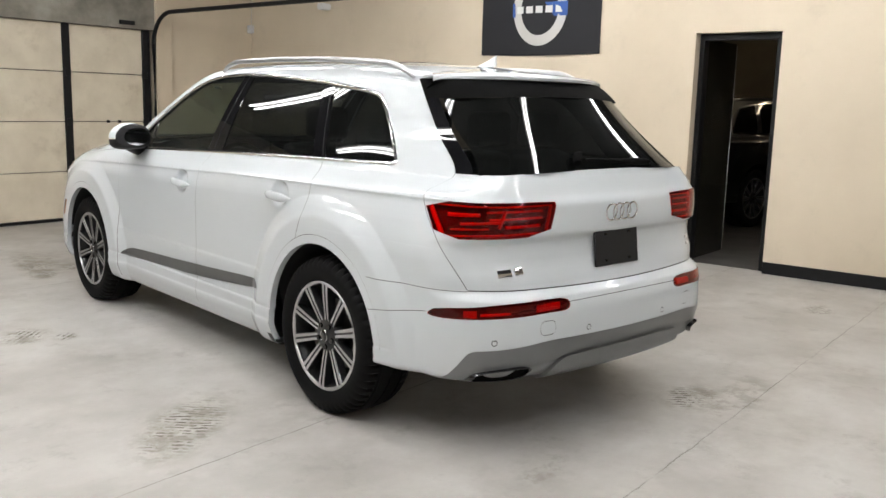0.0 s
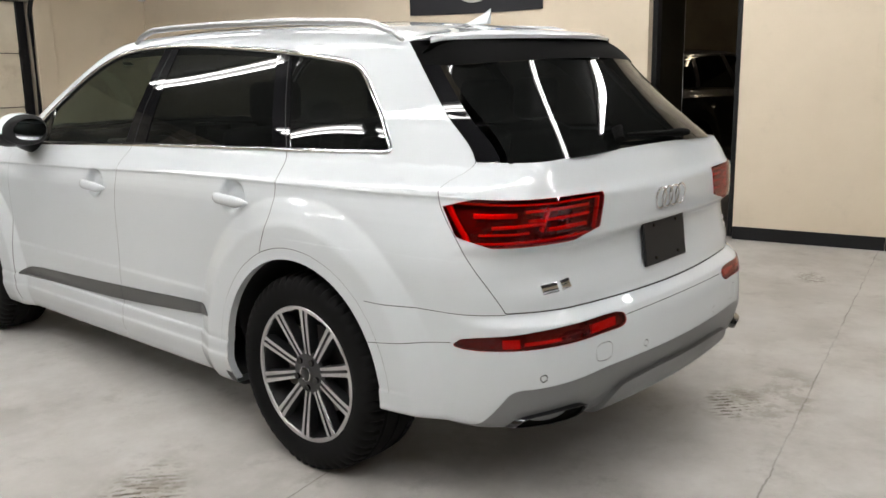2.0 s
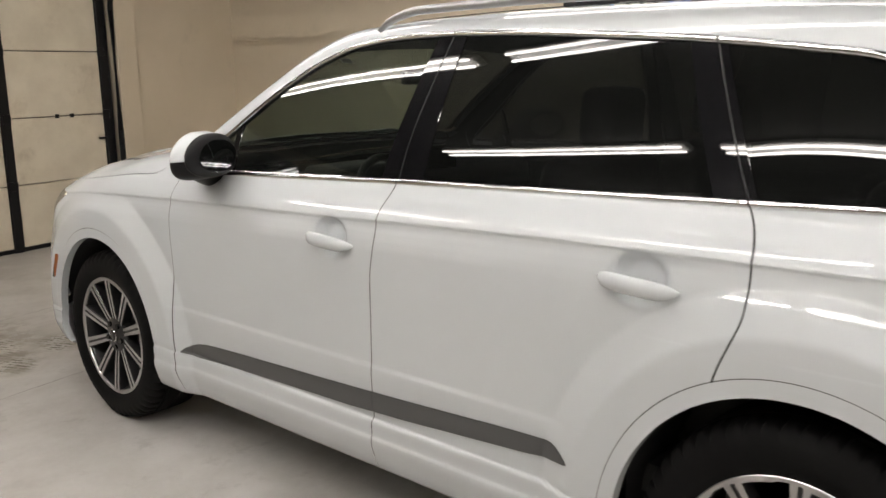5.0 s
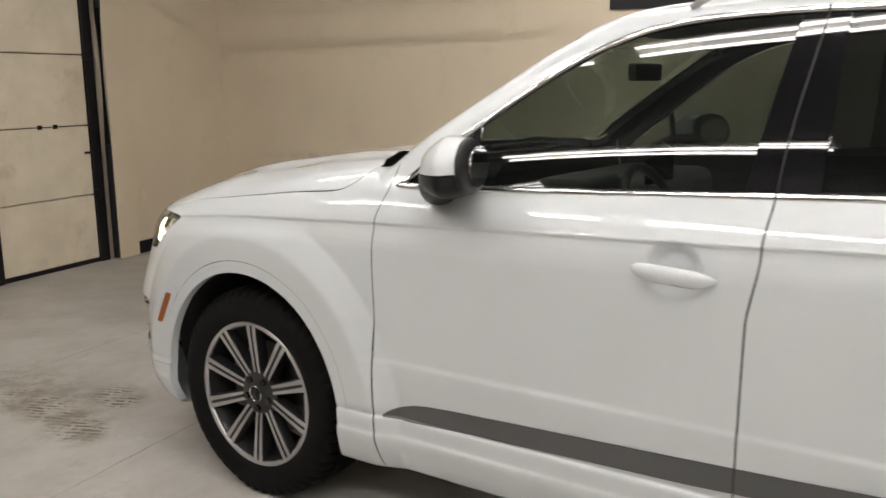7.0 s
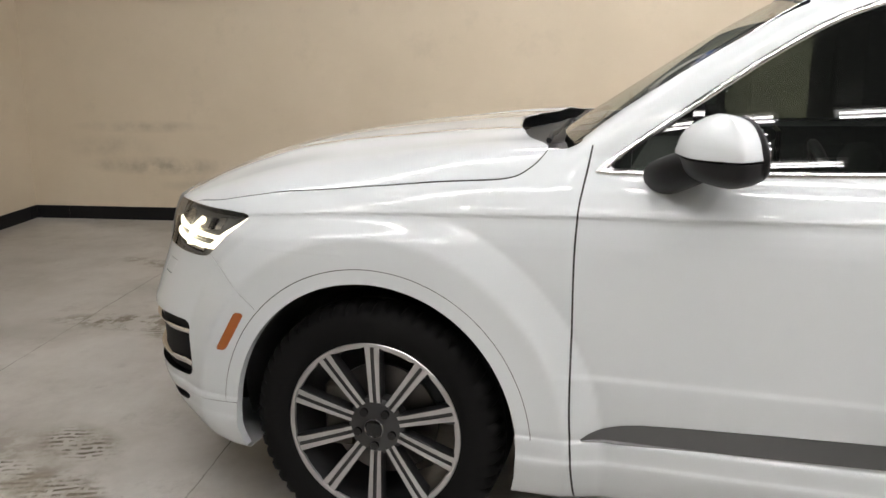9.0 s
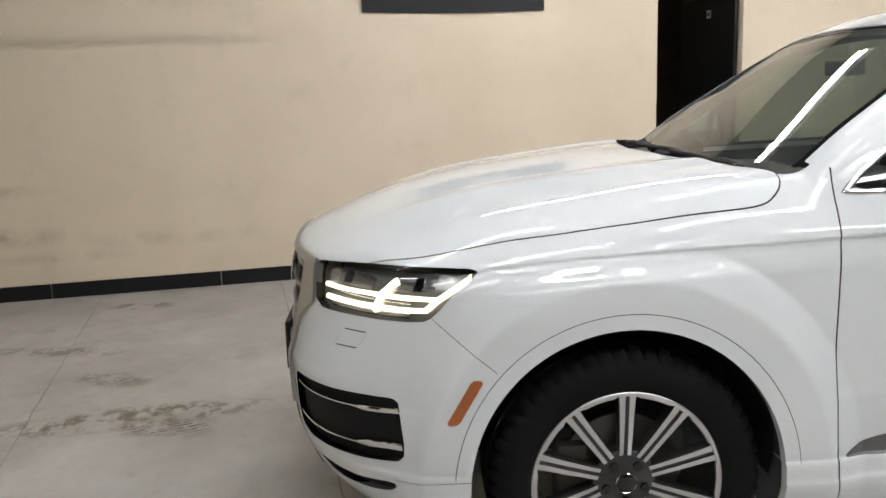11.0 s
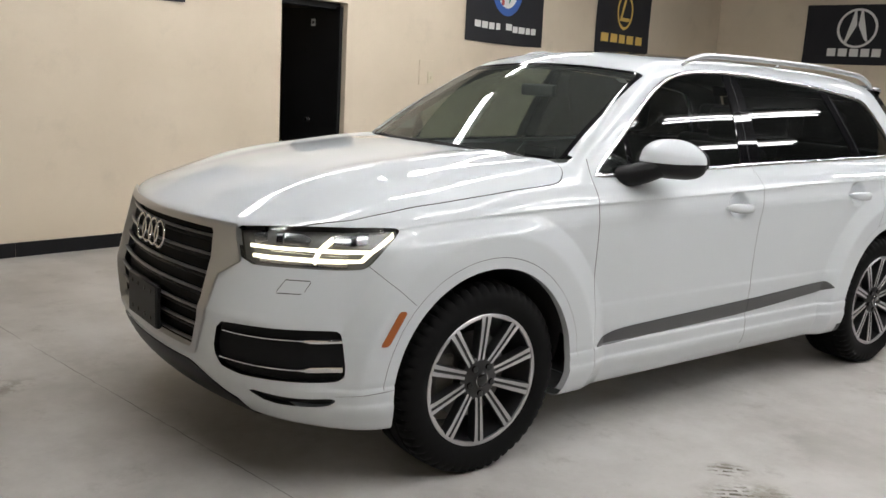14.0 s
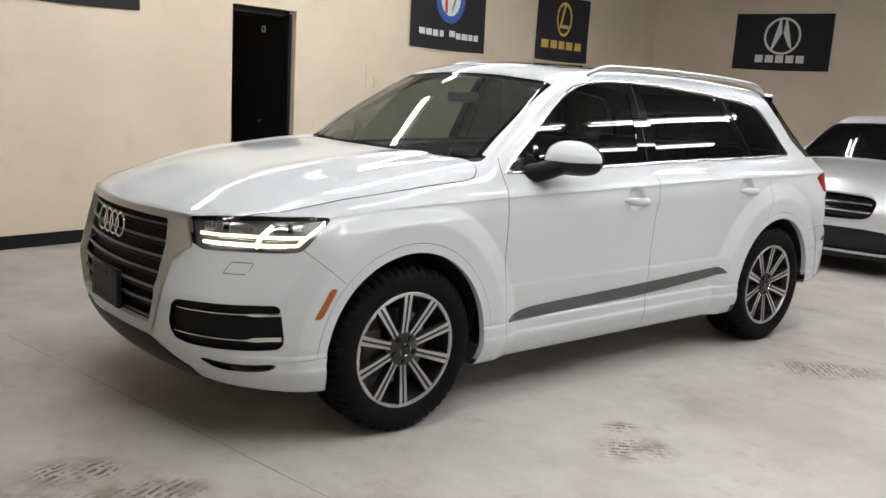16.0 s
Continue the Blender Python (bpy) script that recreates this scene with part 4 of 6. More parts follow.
# windscreen, cowl and hood
screen_side = lambda y: 0.622 + (y - 1.82) * 0.195
screen_top = lambda x: 1.915 - 0.08 * x * x
screen_base = lambda x: 2.575 - 0.20 * x * x
sheet.cut("side", lambda x, y, z: np.maximum.reduce([-x - screen_side(y), screen_top(x) - y, y - screen_base(x), 1.14 - z]), "windscreen")
sheet.cut("windscreen", lambda x, y, z: np.minimum(x + screen_side(y) - 0.030, y - screen_top(x) - 0.02), "screen_band")
sheet.cut("side", lambda x, y, z: np.maximum.reduce([hood_outline(-x, y), 0.964 + 0.037 * sstep(0.56, 0.85, -x) - z]), "hood")
sheet.cut("side", lambda x, y, z: np.maximum.reduce([-x - 0.775, 2.44 - y, y - 2.80, 1.15 - z, -hood_outline(-x, y)]), "cowl")
sheet.cut("side", lambda x, y, z: np.maximum.reduce([-x - 0.43, 0.25 - y, y - 1.60, 1.60 - z]), "sunroof")
# front end
sheet.cut("side", lambda x, y, z: np.maximum(grille_outline(x, z), 3.5 - y), "grille_frame")
sheet.cut("grille_frame", lambda x, y, z: grille_inner(x, z), "grille_hole")
sheet.cut("side hood", lambda x, y, z: np.maximum(lamp_outline(front_q(x, y), z), 3.0 - y), "headlamp")
sheet.cut("side", lambda x, y, z: np.maximum(fog_outline(front_q(x, y), z), 3.0 - y), "fog")
sheet.cut("side", lambda x, y, z: np.maximum(slot_outline(front_q(x, y), z), 3.0 - y), "slot")
sheet.cut("side", lambda x, y, z: np.maximum(marker_outline(y, z), flank(x) * -1), "marker")
sheet.cut("side", lambda x, y, z: np.maximum.reduce([z - 0.345 - 0.095 * sstep(0.62, 0.36, -x), 3.60 - y, -x - 0.60]), "chin")
# rear end
sheet.cut("side", lambda x, y, z: np.maximum(tail_outline(rear_p(x, y), z), y), "tail")
sheet.cut("side", lambda x, y, z: np.maximum(reflector_outline(rear_p(x, y), z), y), "reflector")
sheet.cut("side", lambda x, y, z: np.maximum.reduce([hatch_edge(z) - rear_p(x, y), 1.198 + 0.016 * (1 - (x / 0.7) ** 2) - z, y + 0.1, z - 1.60]), "rear_glass")
sheet.cut("rear_glass", lambda x, y, z: 1.530 - 0.02 * (x / 0.6) ** 2 - z, "rear_band")
sheet.cut("rear_glass", lambda x, y, z: rear_p(x, y) - hatch_edge(z) - 0.085 - 0.02 * sstep(1.5, 1.2, z), "blade")
sheet.cut("side", lambda x, y, z: np.maximum.reduce([smax(z - 0.516 + 0.026 * sstep(0.45, 0.85, -x), (-x - 0.832 - (0.473 - z) * 0.34) * 0.9, 0.025), y + 0.5]), "diffuser")
sheet.cut("side", lambda x, y, z: np.maximum.reduce([hatch_edge(z) - rear_p(x, y), 0.733 - 0.012 * (1 - (x / 0.8) ** 2) - z, y + 0.1, z - 1.56]), "hatch")
skid_outline = poly_distance(both_sides([(0.395, 0.448), (0.47, 0.395), (0.515, 0.30)]), 1)
sheet.cut("diffuser", lambda x, y, z: np.maximum(skid_outline(x, z), y + 0.5), "skid")
# side trim and doors
sheet.cut("side", lambda x, y, z: np.maximum(trim_outline(y, z), 0.55 + x), "trim")
sheet.cut("trim", lambda x, y, z: 1.312 - y, "trim_front")
sheet.seam("hatch side tail", lambda x, y, z: np.where(y < 0, np.maximum(hatch_edge(z) - rear_p(x, y), 0.733 - 0.012 * (1 - (x / 0.8) ** 2) - z), 1.0) + 1.0 * (z > 1.56), 0.0024)
sheet.seam("hood side", lambda x, y, z: np.where((y > 2.5) & (z > 0.94), hood_outline(-x, y), 1.0), 0.0024)
lip = lambda x, y, z: np.where((-x > 0.55) & (z > 0.42), (arch(y, z, 0.042) - 1) * 0.47, 1.0)
sheet.seam("side", lip, 0.0012)
doors = lambda x, y, z: np.where((-x > 0.5) & (z < 1.22), np.where(y > 1.9, y - door_front_edge(z), np.where(y > 0.7, y - door_mid_edge(z), np.where((z > 0.80), y - door_rear_edge(z), 1.0))), 1.0)
outside_lip = lambda y, z: arch(y, z, 0.042) - 1
sheet.seam("side trim trim_front", lambda x, y, z: np.where(outside_lip(y, z) > 0, doors(x, y, z), 1.0), 0.0027)
front_seam = lambda x, y, z: np.where((y > 3.3) & (z > 0.72) & (z < 0.87), (y - 3.356) - (z - 0.729) * 1.18, 1.0)
sheet.seam("side", front_seam, 0.0016)
sheet.seam("side", lambda x, y, z: np.where((y > 3.40) & (z < 0.425) & (z > 0.40) & (-x > 0.9), z - 0.418 + (y - 3.45) * 0.05, 1.0), 0.0012)
sheet.seam("side", lambda x, y, z: np.where((y < -0.36) & (rear_p(x, y) < hatch_edge(z)), z - 0.731 - 0.004 * (y + 0.4), 1.0), 0.0014)
sheet.seam("side", lambda x, y, z: np.where((y < -0.30) & (rear_p(x, y) < -0.19), z - 0.585 + (y + 0.36) * 0.14, 1.0), 0.0014)
sheet.seam("side", lambda x, y, z: np.where((y < -0.5) & (rear_p(x, y) > 0.64), z - 0.668 - 0.006 * (1 - (x / 0.4) ** 2), 1.0), 0.0014)
tow = poly_distance([(0.470, 0.540), (0.552, 0.540), (0.552, 0.600), (0.470, 0.600)], 2)
sheet.seam("side", lambda x, y, z: np.where(y < -0.5, tow(-x, z), 1.0), 0.0015)
tow_front = poly_distance([(-3.035, 0.760), (-2.895, 0.764), (-2.86, 0.808), (-2.99, 0.806)], 0)
sheet.seam("side", lambda x, y, z: np.where(y > 3.3, tow_front(front_q(x, y), z), 1.0), 0.0015)
for sx, sz in ((0.752, 0.526), (0.275, 0.545)):
    sheet.seam("side", lambda x, y, z, sx=sx, sz=sz: np.where(y < -0.5, np.hypot((-x - sx) * (1.0 if sx < 0.5 else 1.25), z - sz) - 0.0125, 1.0), 0.0020)
# name what is left of the sides
sheet.cut("side", lambda x, y, z: np.maximum.reduce([door_front_edge(z) - y, 2.0 - y, z - 1.145, -flank(x) - 0.1]), "fender")
sheet.cut("fender", lambda x, y, z: np.maximum(3.356 + (z - 0.729) * 1.18 - y, z - 0.87), "bumper_front")
sheet.cut("fender", lambda x, y, z: np.maximum(3.40 - y, z - 0.73), "bumper_front")
sheet.cut("side", lambda x, y, z: np.maximum.reduce([y - door_front_edge(z), door_mid_edge(z) - y, z - 1.19, 0.6 + x]), "door_front")
sheet.cut("side", lambda x, y, z: np.maximum.reduce([y - door_mid_edge(z), np.where(z > 0.80, door_rear_edge(z), 0.30) - y, z - 1.22, 0.6 + x, -outside_lip(y, z)]), "door_rear")
sheet.cut("side", lambda x, y, z: np.maximum.reduce([y + 0.30, z - 0.731]), "bumper_rear")
sheet.cut("side", lambda x, y, z: np.maximum.reduce([z - 0.30, 0.72 + x]), "underbody")
sheet.cut("side", lambda x, y, z: 3.62 - y, "bumper_front")

CHROME_SOFT = material("satin_chrome", (0.78, 0.78, 0.79), 0.12, metal=1.0)
GAP = material("panel_gap", (0.012, 0.012, 0.013), 0.7)
TINT = glass("dark_tinted_glass", (0.05, 0.052, 0.055), haze_share=0.005)
TINT_FRONT = glass("tinted_glass", (0.25, 0.28, 0.255), haze_share=0.005)
SCREEN = glass("windscreen_glass", (0.68, 0.76, 0.71), haze_share=0.030)
TRIM_GREY = material("grey_satin_trim", (0.13, 0.132, 0.135), 0.38, metal=0.6)
SILVER = material("satin_silver", (0.53, 0.535, 0.545), 0.32, metal=0.9)
DIFFUSER = material("silver_grey_plastic", (0.20, 0.204, 0.21), 0.40, metal=0.5)
sheet.cut("side", lambda x, y, z: np.maximum.reduce([1.56 - z, -x - 0.60, y - 2.2]), "roof")
panel("roof", sheet, "roof", PAINT, car, skin, thick=0.0015)
panel("body_shell", sheet, "side", PAINT, car, skin, thick=0.0015)
panel("hood", sheet, "hood", PAINT, car, skin, thick=0.0015)
panel("hatch", sheet, "hatch", PAINT, car, skin, thick=0.0015)
front_bumper = panel("bumper_front", sheet, "bumper_front", PAINT, car, skin, thick=0.0015)
rear_bumper = panel("bumper_rear", sheet, "bumper_rear", PAINT, car, skin, thick=0.0015)
for side in ("left", "right"):
    panel("underbody", sheet, "underbody", BLACK_PLASTIC, car, skin, side)
    tagged(panel("panel_gap", sheet, "gap", GAP, car, skin, side, lift=-0.003), kind="stuff")
panel("windscreen", sheet, "windscreen", SCREEN, car, skin, lift=-0.004, fair=2).visible_shadow = False
panel("screen_border", sheet, "screen_band", BLACK_GLOSS, car, skin, lift=-0.003)
panel("cowl", sheet, "cowl", BLACK_PLASTIC, car, skin, lift=-0.045)
panel("sunroof", sheet, "sunroof", BLACK_GLOSS, car, skin, lift=0.002, thick=0.004)
panel("rear_window", sheet, "rear_glass", TINT, car, skin, lift=-0.003, fair=1)
# dull black: the pane's dark edge and the spoiler's shade on it in one
panel("rear_window_band", sheet, "rear_band", BLACK_DEEP, car, skin, lift=0.0)
panel("rear_diffuser", sheet, "diffuser", DIFFUSER, car, skin, lift=0.003, thick=0.012, label="grey plastic skirt")
panel("skid_plate", sheet, "skid", DIFFUSER, car, skin, lift=0.020, thick=0.028, label="grey plastic skid plate")
panel("front_lip", sheet, "chin", BLACK_PAINT, car, skin, lift=0.004)
grille = panel("grille", sheet, "grille_frame", SILVER, car, skin, lift=0.010, thick=0.03, label="satin silver frame")
for side in ("left", "right"):
    panel("fender", sheet, "fender", PAINT, car, skin, side, thick=0.0015)
    doors_made = {}
    for name, mat_glass in (("front", TINT_FRONT), ("rear", TINT)):
        doors_made[name] = panel("door_" + name, sheet, "door_" + name, PAINT, car, skin, side, thick=0.0015)
        panel("window", sheet, "glass_" + name, mat_glass, doors_made[name], skin, side, lift=-0.006, label="dark tinted pane", fair=0).visible_shadow = False
    panel("trim_strip", sheet, "trim_front", TRIM_GREY, doors_made["front"], skin, side, lift=0.005, thick=0.006, label="grey satin strip")
    panel("trim_strip", sheet, "trim", TRIM_GREY, doors_made["rear"], skin, side, lift=0.005, thick=0.006, label="grey satin strip")
    panel("quarter_window", sheet, "glass", TINT, car, skin, side, lift=-0.006, fair=0)
    panel("window_surround", sheet, "chrome", CHROME_SOFT, car, skin, side, lift=0.001, label="chrome strip", dome=(lambda y, z: window_outline(y, z) + 0.0075, 0.0075, 0.005))
    for piece in ("pillar", "pillar_rear", "divider"):
        panel("window_pillar", sheet, piece, BLACK_GLOSS, car, skin, side, lift=-0.003, thick=0.008, label="gloss black panel")
    panel("window_blade", sheet, "blade", BLACK_GLOSS, car, skin, side, lift=0.003, thick=0.008, label="gloss black blade")


# ---- parts that sit on the skin ----
def on_skin(kind, a, z, depth=0.0, f=skin):
    """A point of the left half by its place along a corner (front or rear), or across an end, and its height."""
    a, z = np.atleast_1d(np.asarray(a, float)), np.atleast_1d(np.asarray(z, float))
    if kind == "front":
        eye, way = np.stack([0 * a - 0.3, 0.3 - a, z], 1), np.array([-1, 1, 0.0])
    elif kind == "rear":
        eye, way = np.stack([0 * a - 0.3, -0.3 - a, z], 1), np.array([-1, -1, 0.0])
    elif kind == "back":
        eye, way = np.stack([a, 0 * a, z], 1), np.array([0, -1.0, 0])
    elif kind == "nose":
        eye, way = np.stack([a, 0 * a + 3.0, z], 1), np.array([0, 1.0, 0])
    elif kind == "top":
        eye, way = np.stack([0 * a, a, 0 * a + 1.0], 1), np.array([0, 0, 1.0])
    lo, hi = np.zeros(len(a)), np.full(len(a), 1.6)
    for _ in range(18):
        mid = (lo + hi) / 2
        inside = f(*(eye + mid[:, None] * way).T) < 0
        lo, hi = np.where(inside, mid, lo), np.where(inside, hi, mid)
    p = eye + lo[:, None] * way
    n = normals_at(p, f)
    return p + n * depth, n


def ribbon(kind, path, width, depth, thick=0.006, steps=14):
    """A bar that lies on the skin along a path of (place, height), of that width, with its face at that depth."""
    path = np.array(path, float)
    widths = np.broadcast_to(width, len(path)).astype(float)
    pts, ws = [], []
    for i in range(len(path) - 1):
        for k in range(steps):
            t = k / steps
            pts.append(path[i] * (1 - t) + path[i + 1] * t)
            ws.append(widths[i] * (1 - t) + widths[i + 1] * t)
    pts.append(path[-1]), ws.append(widths[-1])
    pts, ws = np.array(pts), np.array(ws)[:, None]
    d = np.gradient(pts, axis=0)
    d /= np.linalg.norm(d, axis=1, keepdims=True) + 1e-9
    side = np.stack([-d[:, 1], d[:, 0]], 1)
    offs, deps = (-0.5, -0.5, -0.38, 0.38, 0.5, 0.5), (-thick, -0.001, 0, 0, -0.001, -thick)
    q = np.concatenate([pts + side * ws * o for o in offs])
    base, out = on_skin(kind, q[:, 0], q[:, 1])
    rows = np.split(base + out * (depth + np.repeat(deps, len(pts)))[:, None], 6)
    bm = bmesh.new()
    v = [[bm.verts.new(p) for p in r] for r in rows]
    for a, b in zip(v, v[1:]):
        for i in range(len(a) - 1):
            bm.faces.new((a[i], a[i + 1], b[i + 1], b[i]))
    for end in (0, -1):
        ring = [r[end] for r in v]
        bm.faces.new(ring if end == 0 else ring[::-1])
    bmesh.ops.recalc_face_normals(bm, faces=bm.faces)
    return bm


def mirrored(name, make, mat, parent, label="", smooth=True):
    """A part on the left and its mirror image on the right."""
    left = part(name, make(), mat, parent, label, smooth)
    bm = make()
    bmesh.ops.transform(bm, matrix=Matrix.Diagonal((-1, 1, 1, 1)), verts=bm.verts)
    bmesh.ops.reverse_faces(bm, faces=bm.faces)
    return left, part(name, bm, mat, parent, label, smooth)


LENS = glass("clear_lens", (0.93, 0.94, 0.95))
RED_LENS = glass("red_lens", (0.72, 0.038, 0.030))
RED_INNER = material("red_reflector", (0.70, 0.020, 0.014), 0.22, metal=0.3, coat=0.6)
RED_DARK = material("dark_red_housing", (0.07, 0.005, 0.005), 0.25, coat=0.5)
LAMP_DARK = material("lamp_housing", (0.24, 0.24, 0.235), 0.30, metal=0.8)
INTAKE_BLACK = material("intake_black", (0.010, 0.010, 0.011), 0.6, spec=0.15)
SLAT = material("dark_satin_slat", (0.30, 0.305, 0.315), 0.30, metal=0.9)
LAMP_CHROME = material("lamp_reflector", (0.62, 0.62, 0.62), 0.22, metal=1.0)
GUIDE = emitter("lit_light_guide", (1.0, 0.93, 0.70), 3.4)
MIRROR = material("mirror_silver", (0.55, 0.56, 0.57), 0.02, metal=1.0)
AMBER = material("amber_plastic", (0.33, 0.085, 0.012), 0.25, coat=0.6)

# lamps
for i, side in enumerate(("left", "right")):
    lamp = panel("headlamp", sheet, "headlamp", LENS, car, skin, side, lift=0.001, label="lit headlamp behind a clear lens")
    lamp.visible_shadow = False
    panel("housing", sheet, "headlamp", LAMP_DARK, lamp, skin, side, lift=-0.030)
    panel("rim", sheet, "headlamp", BLACK_GLOSS, lamp, skin, side, lift=-0.002, thick=0.030, rim_only=True)
    pieces = (("light_guide", [(-3.215, 0.906), (-2.92, 0.911), (-2.60, 0.913)], 0.013, -0.018, GUIDE),
              ("light_guide", [(-3.195, 0.874), (-2.95, 0.876), (-2.63, 0.880)], 0.012, -0.018, GUIDE),
              ("light_guide", [(-2.87, 0.868), (-2.84, 0.915), (-2.785, 0.957)], 0.019, -0.016, GUIDE),
              ("light_guide", [(-2.63, 0.882), (-2.57, 0.925), (-2.505, 0.972)], 0.017, -0.016, GUIDE),
              ("reflector", [(-3.20, 0.935), (-3.13, 0.955)], 0.045, -0.024, LAMP_CHROME),
              ("reflector", [(-3.04, 0.948), (-2.96, 0.950), (-2.90, 0.935)], 0.045, -0.024, LAMP_CHROME),
              ("projector", [(-3.075, 0.946), (-3.045, 0.947)], 0.034, -0.018, BLACK_GLOSS),
              ("reflector", [(-2.78, 0.948), (-2.70, 0.952), (-2.62, 0.962)], 0.040, -0.024, LAMP_CHROME),
              ("projector", [(-2.70, 0.950), (-2.67, 0.951)], 0.034, -0.018, BLACK_GLOSS),
              ("reflector", [(-3.16, 0.862), (-2.70, 0.864)], 0.014, -0.026, LAMP_CHROME),
              ("reflector", [(-3.10, 0.900), (-2.70, 0.899)], 0.010, -0.026, LAMP_CHROME))
    for name, path, w, depth, mat in pieces:
        bm = ribbon("front", path, w, depth, 0.01)
        if i:
            bmesh.ops.transform(bm, matrix=Matrix.Diagonal((-1, 1, 1, 1)), verts=bm.verts)
            bmesh.ops.reverse_faces(bm, faces=bm.faces)
        part(name, bm, mat, lamp, smooth=40)
    tail = panel("tail_lamp", sheet, "tail", RED_LENS, car, skin, side, lift=0.004, label="red tail lamp with dark inner bars")
    tail.visible_shadow = False
    panel("housing", sheet, "tail", RED_DARK, tail, skin, side, lift=-0.030)
    panel("rim", sheet, "tail", RED_INNER, tail, skin, side, lift=0.001, thick=0.03, rim_only=True)
    pieces = (([(-0.215, 1.078), (0.528, 1.078)], 0.007, -0.004), ([(-0.140, 0.957), (0.505, 0.962)], 0.008, -0.004),
              ([(-0.205, 1.075), (-0.125, 0.960)], 0.022, -0.006), ([(0.528, 1.076), (0.503, 0.963)], 0.010, -0.006),
              ([(-0.10, 1.045), (0.10, 1.045)], 0.016, -0.014), ([(-0.02, 1.008), (0.24, 1.012)], 0.012, -0.012),
              ([(0.14, 1.055), (0.48, 1.055)], 0.010, -0.014), ([(0.22, 0.985), (0.26, 1.06)], 0.016, -0.012),
              ([(0.16, 1.024), (0.48, 1.026)], 0.010, -0.014), ([(-0.08, 0.985), (0.16, 0.985)], 0.008, -0.014), ([(0.26, 0.990), (0.47, 0.992)], 0.014, -0.016))
    for path, w, depth in pieces:
        bm = ribbon("rear", path, w, depth, 0.012)
        if i:
            bmesh.ops.transform(bm, matrix=Matrix.Diagonal((-1, 1, 1, 1)), verts=bm.verts)
            bmesh.ops.reverse_faces(bm, faces=bm.faces)
        part("light_bar", bm, RED_INNER, tail, smooth=40)
    low = panel("bumper_lamp", sheet, "reflector", RED_LENS, rear_bumper, skin, side, lift=0.003, label="red lamp strip")
    low.visible_shadow = False
    panel("housing", sheet, "reflector", RED_DARK, low, skin, side, lift=-0.014)
    for path, w in (([(0.02, 0.640), (0.10, 0.642)], 0.030), ([(0.12, 0.640), (0.30, 0.645)], 0.012), ([(0.46, 0.655), (0.60, 0.660)], 0.030)):
        bm = ribbon("rear", path, w, -0.006, 0.008)
        if i:
            bmesh.ops.transform(bm, matrix=Matrix.Diagonal((-1, 1, 1, 1)), verts=bm.verts)
            bmesh.ops.reverse_faces(bm, faces=bm.faces)
        part("light_bar", bm, RED_INNER, low, smooth=40)
    panel("side_marker", sheet, "marker", AMBER, front_bumper, skin, side, lift=0.003, thick=0.006, label="amber reflector")
    intake = panel("air_intake", sheet, "fog", INTAKE_BLACK, front_bumper, skin, side, lift=-0.022, label="black air intake with chrome strips")
    panel("intake_wall", sheet, "fog", BLACK_PLASTIC, front_bumper, skin, side, lift=-0.001, thick=0.022, rim_only=True)
    for path, w in (([(-3.32, 0.602), (-2.90, 0.607), (-2.84, 0.606), (-2.695, 0.607)], [0.005, 0.005, 0.015, 0.015]),
                    ([(-3.34, 0.500), (-2.90, 0.499), (-2.84, 0.502), (-2.69, 0.505)], [0.005, 0.005, 0.019, 0.019])):
        bm = ribbon("front", path, w, -0.004, 0.015)
        if i:
            bmesh.ops.transform(bm, matrix=Matrix.Diagonal((-1, 1, 1, 1)), verts=bm.verts)
            bmesh.ops.reverse_faces(bm, faces=bm.faces)
        part("chrome_strip", bm, CHROME, intake, smooth=40)
    panel("lower_intake", sheet, "slot", BLACK_PLASTIC, front_bumper, skin, side, lift=-0.02)

# grille: dark mesh, slats, rings, plate bracket
panel("grille_mesh", sheet, "grille_hole", INTAKE_BLACK, grille, skin, lift=-0.045)
for k in range(7):
    z = 0.912 - 0.066 * k
    half = np.interp(z, [0.50, 0.62, 0.70, 0.84, 0.94], [0.415, 0.462, 0.470, 0.474, 0.445]) - 0.004
    xs = np.linspace(-half, half, 31)
    p, _ = on_skin("nose", xs, 0 * xs + z, -0.016)
    bm = bmesh.new()
    tube(bm, p, 0.0085, seg=8, flat=0.62)
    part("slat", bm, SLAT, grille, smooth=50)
    # a black bar stands in for the shade under each slat
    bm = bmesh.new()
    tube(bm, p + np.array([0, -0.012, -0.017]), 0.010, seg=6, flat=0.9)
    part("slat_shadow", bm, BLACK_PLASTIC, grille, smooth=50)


def rings(parent, radius, wire, gap, y, z, lean):
    for k in range(4):
        bm = bmesh.new()
        c = (k - 1.5) * gap
        rows = []
        for a in np.linspace(0, 2 * math.pi, 40, endpoint=False):
            out = Vector((math.cos(a), 0, math.sin(a)))
            rows.append([bm.verts.new(Vector((c, 0, 0)) + out * (radius + wire * math.cos(b)) + Vector((0, wire * 0.8 * math.sin(b), 0))) for b in np.linspace(0, 2 * math.pi, 10, endpoint=False)])
        for i in range(40):
            for j in range(10):
                bm.faces.new((rows[i][j], rows[i][(j + 1) % 10], rows[(i + 1) % 40][(j + 1) % 10], rows[(i + 1) % 40][j]))
        bmesh.ops.recalc_face_normals(bm, faces=bm.faces)
        bmesh.ops.transform(bm, matrix=pose(0, y, z, lean), verts=bm.verts)
        part("badge_ring", bm, CHROME, parent, "chrome badge ring", True)


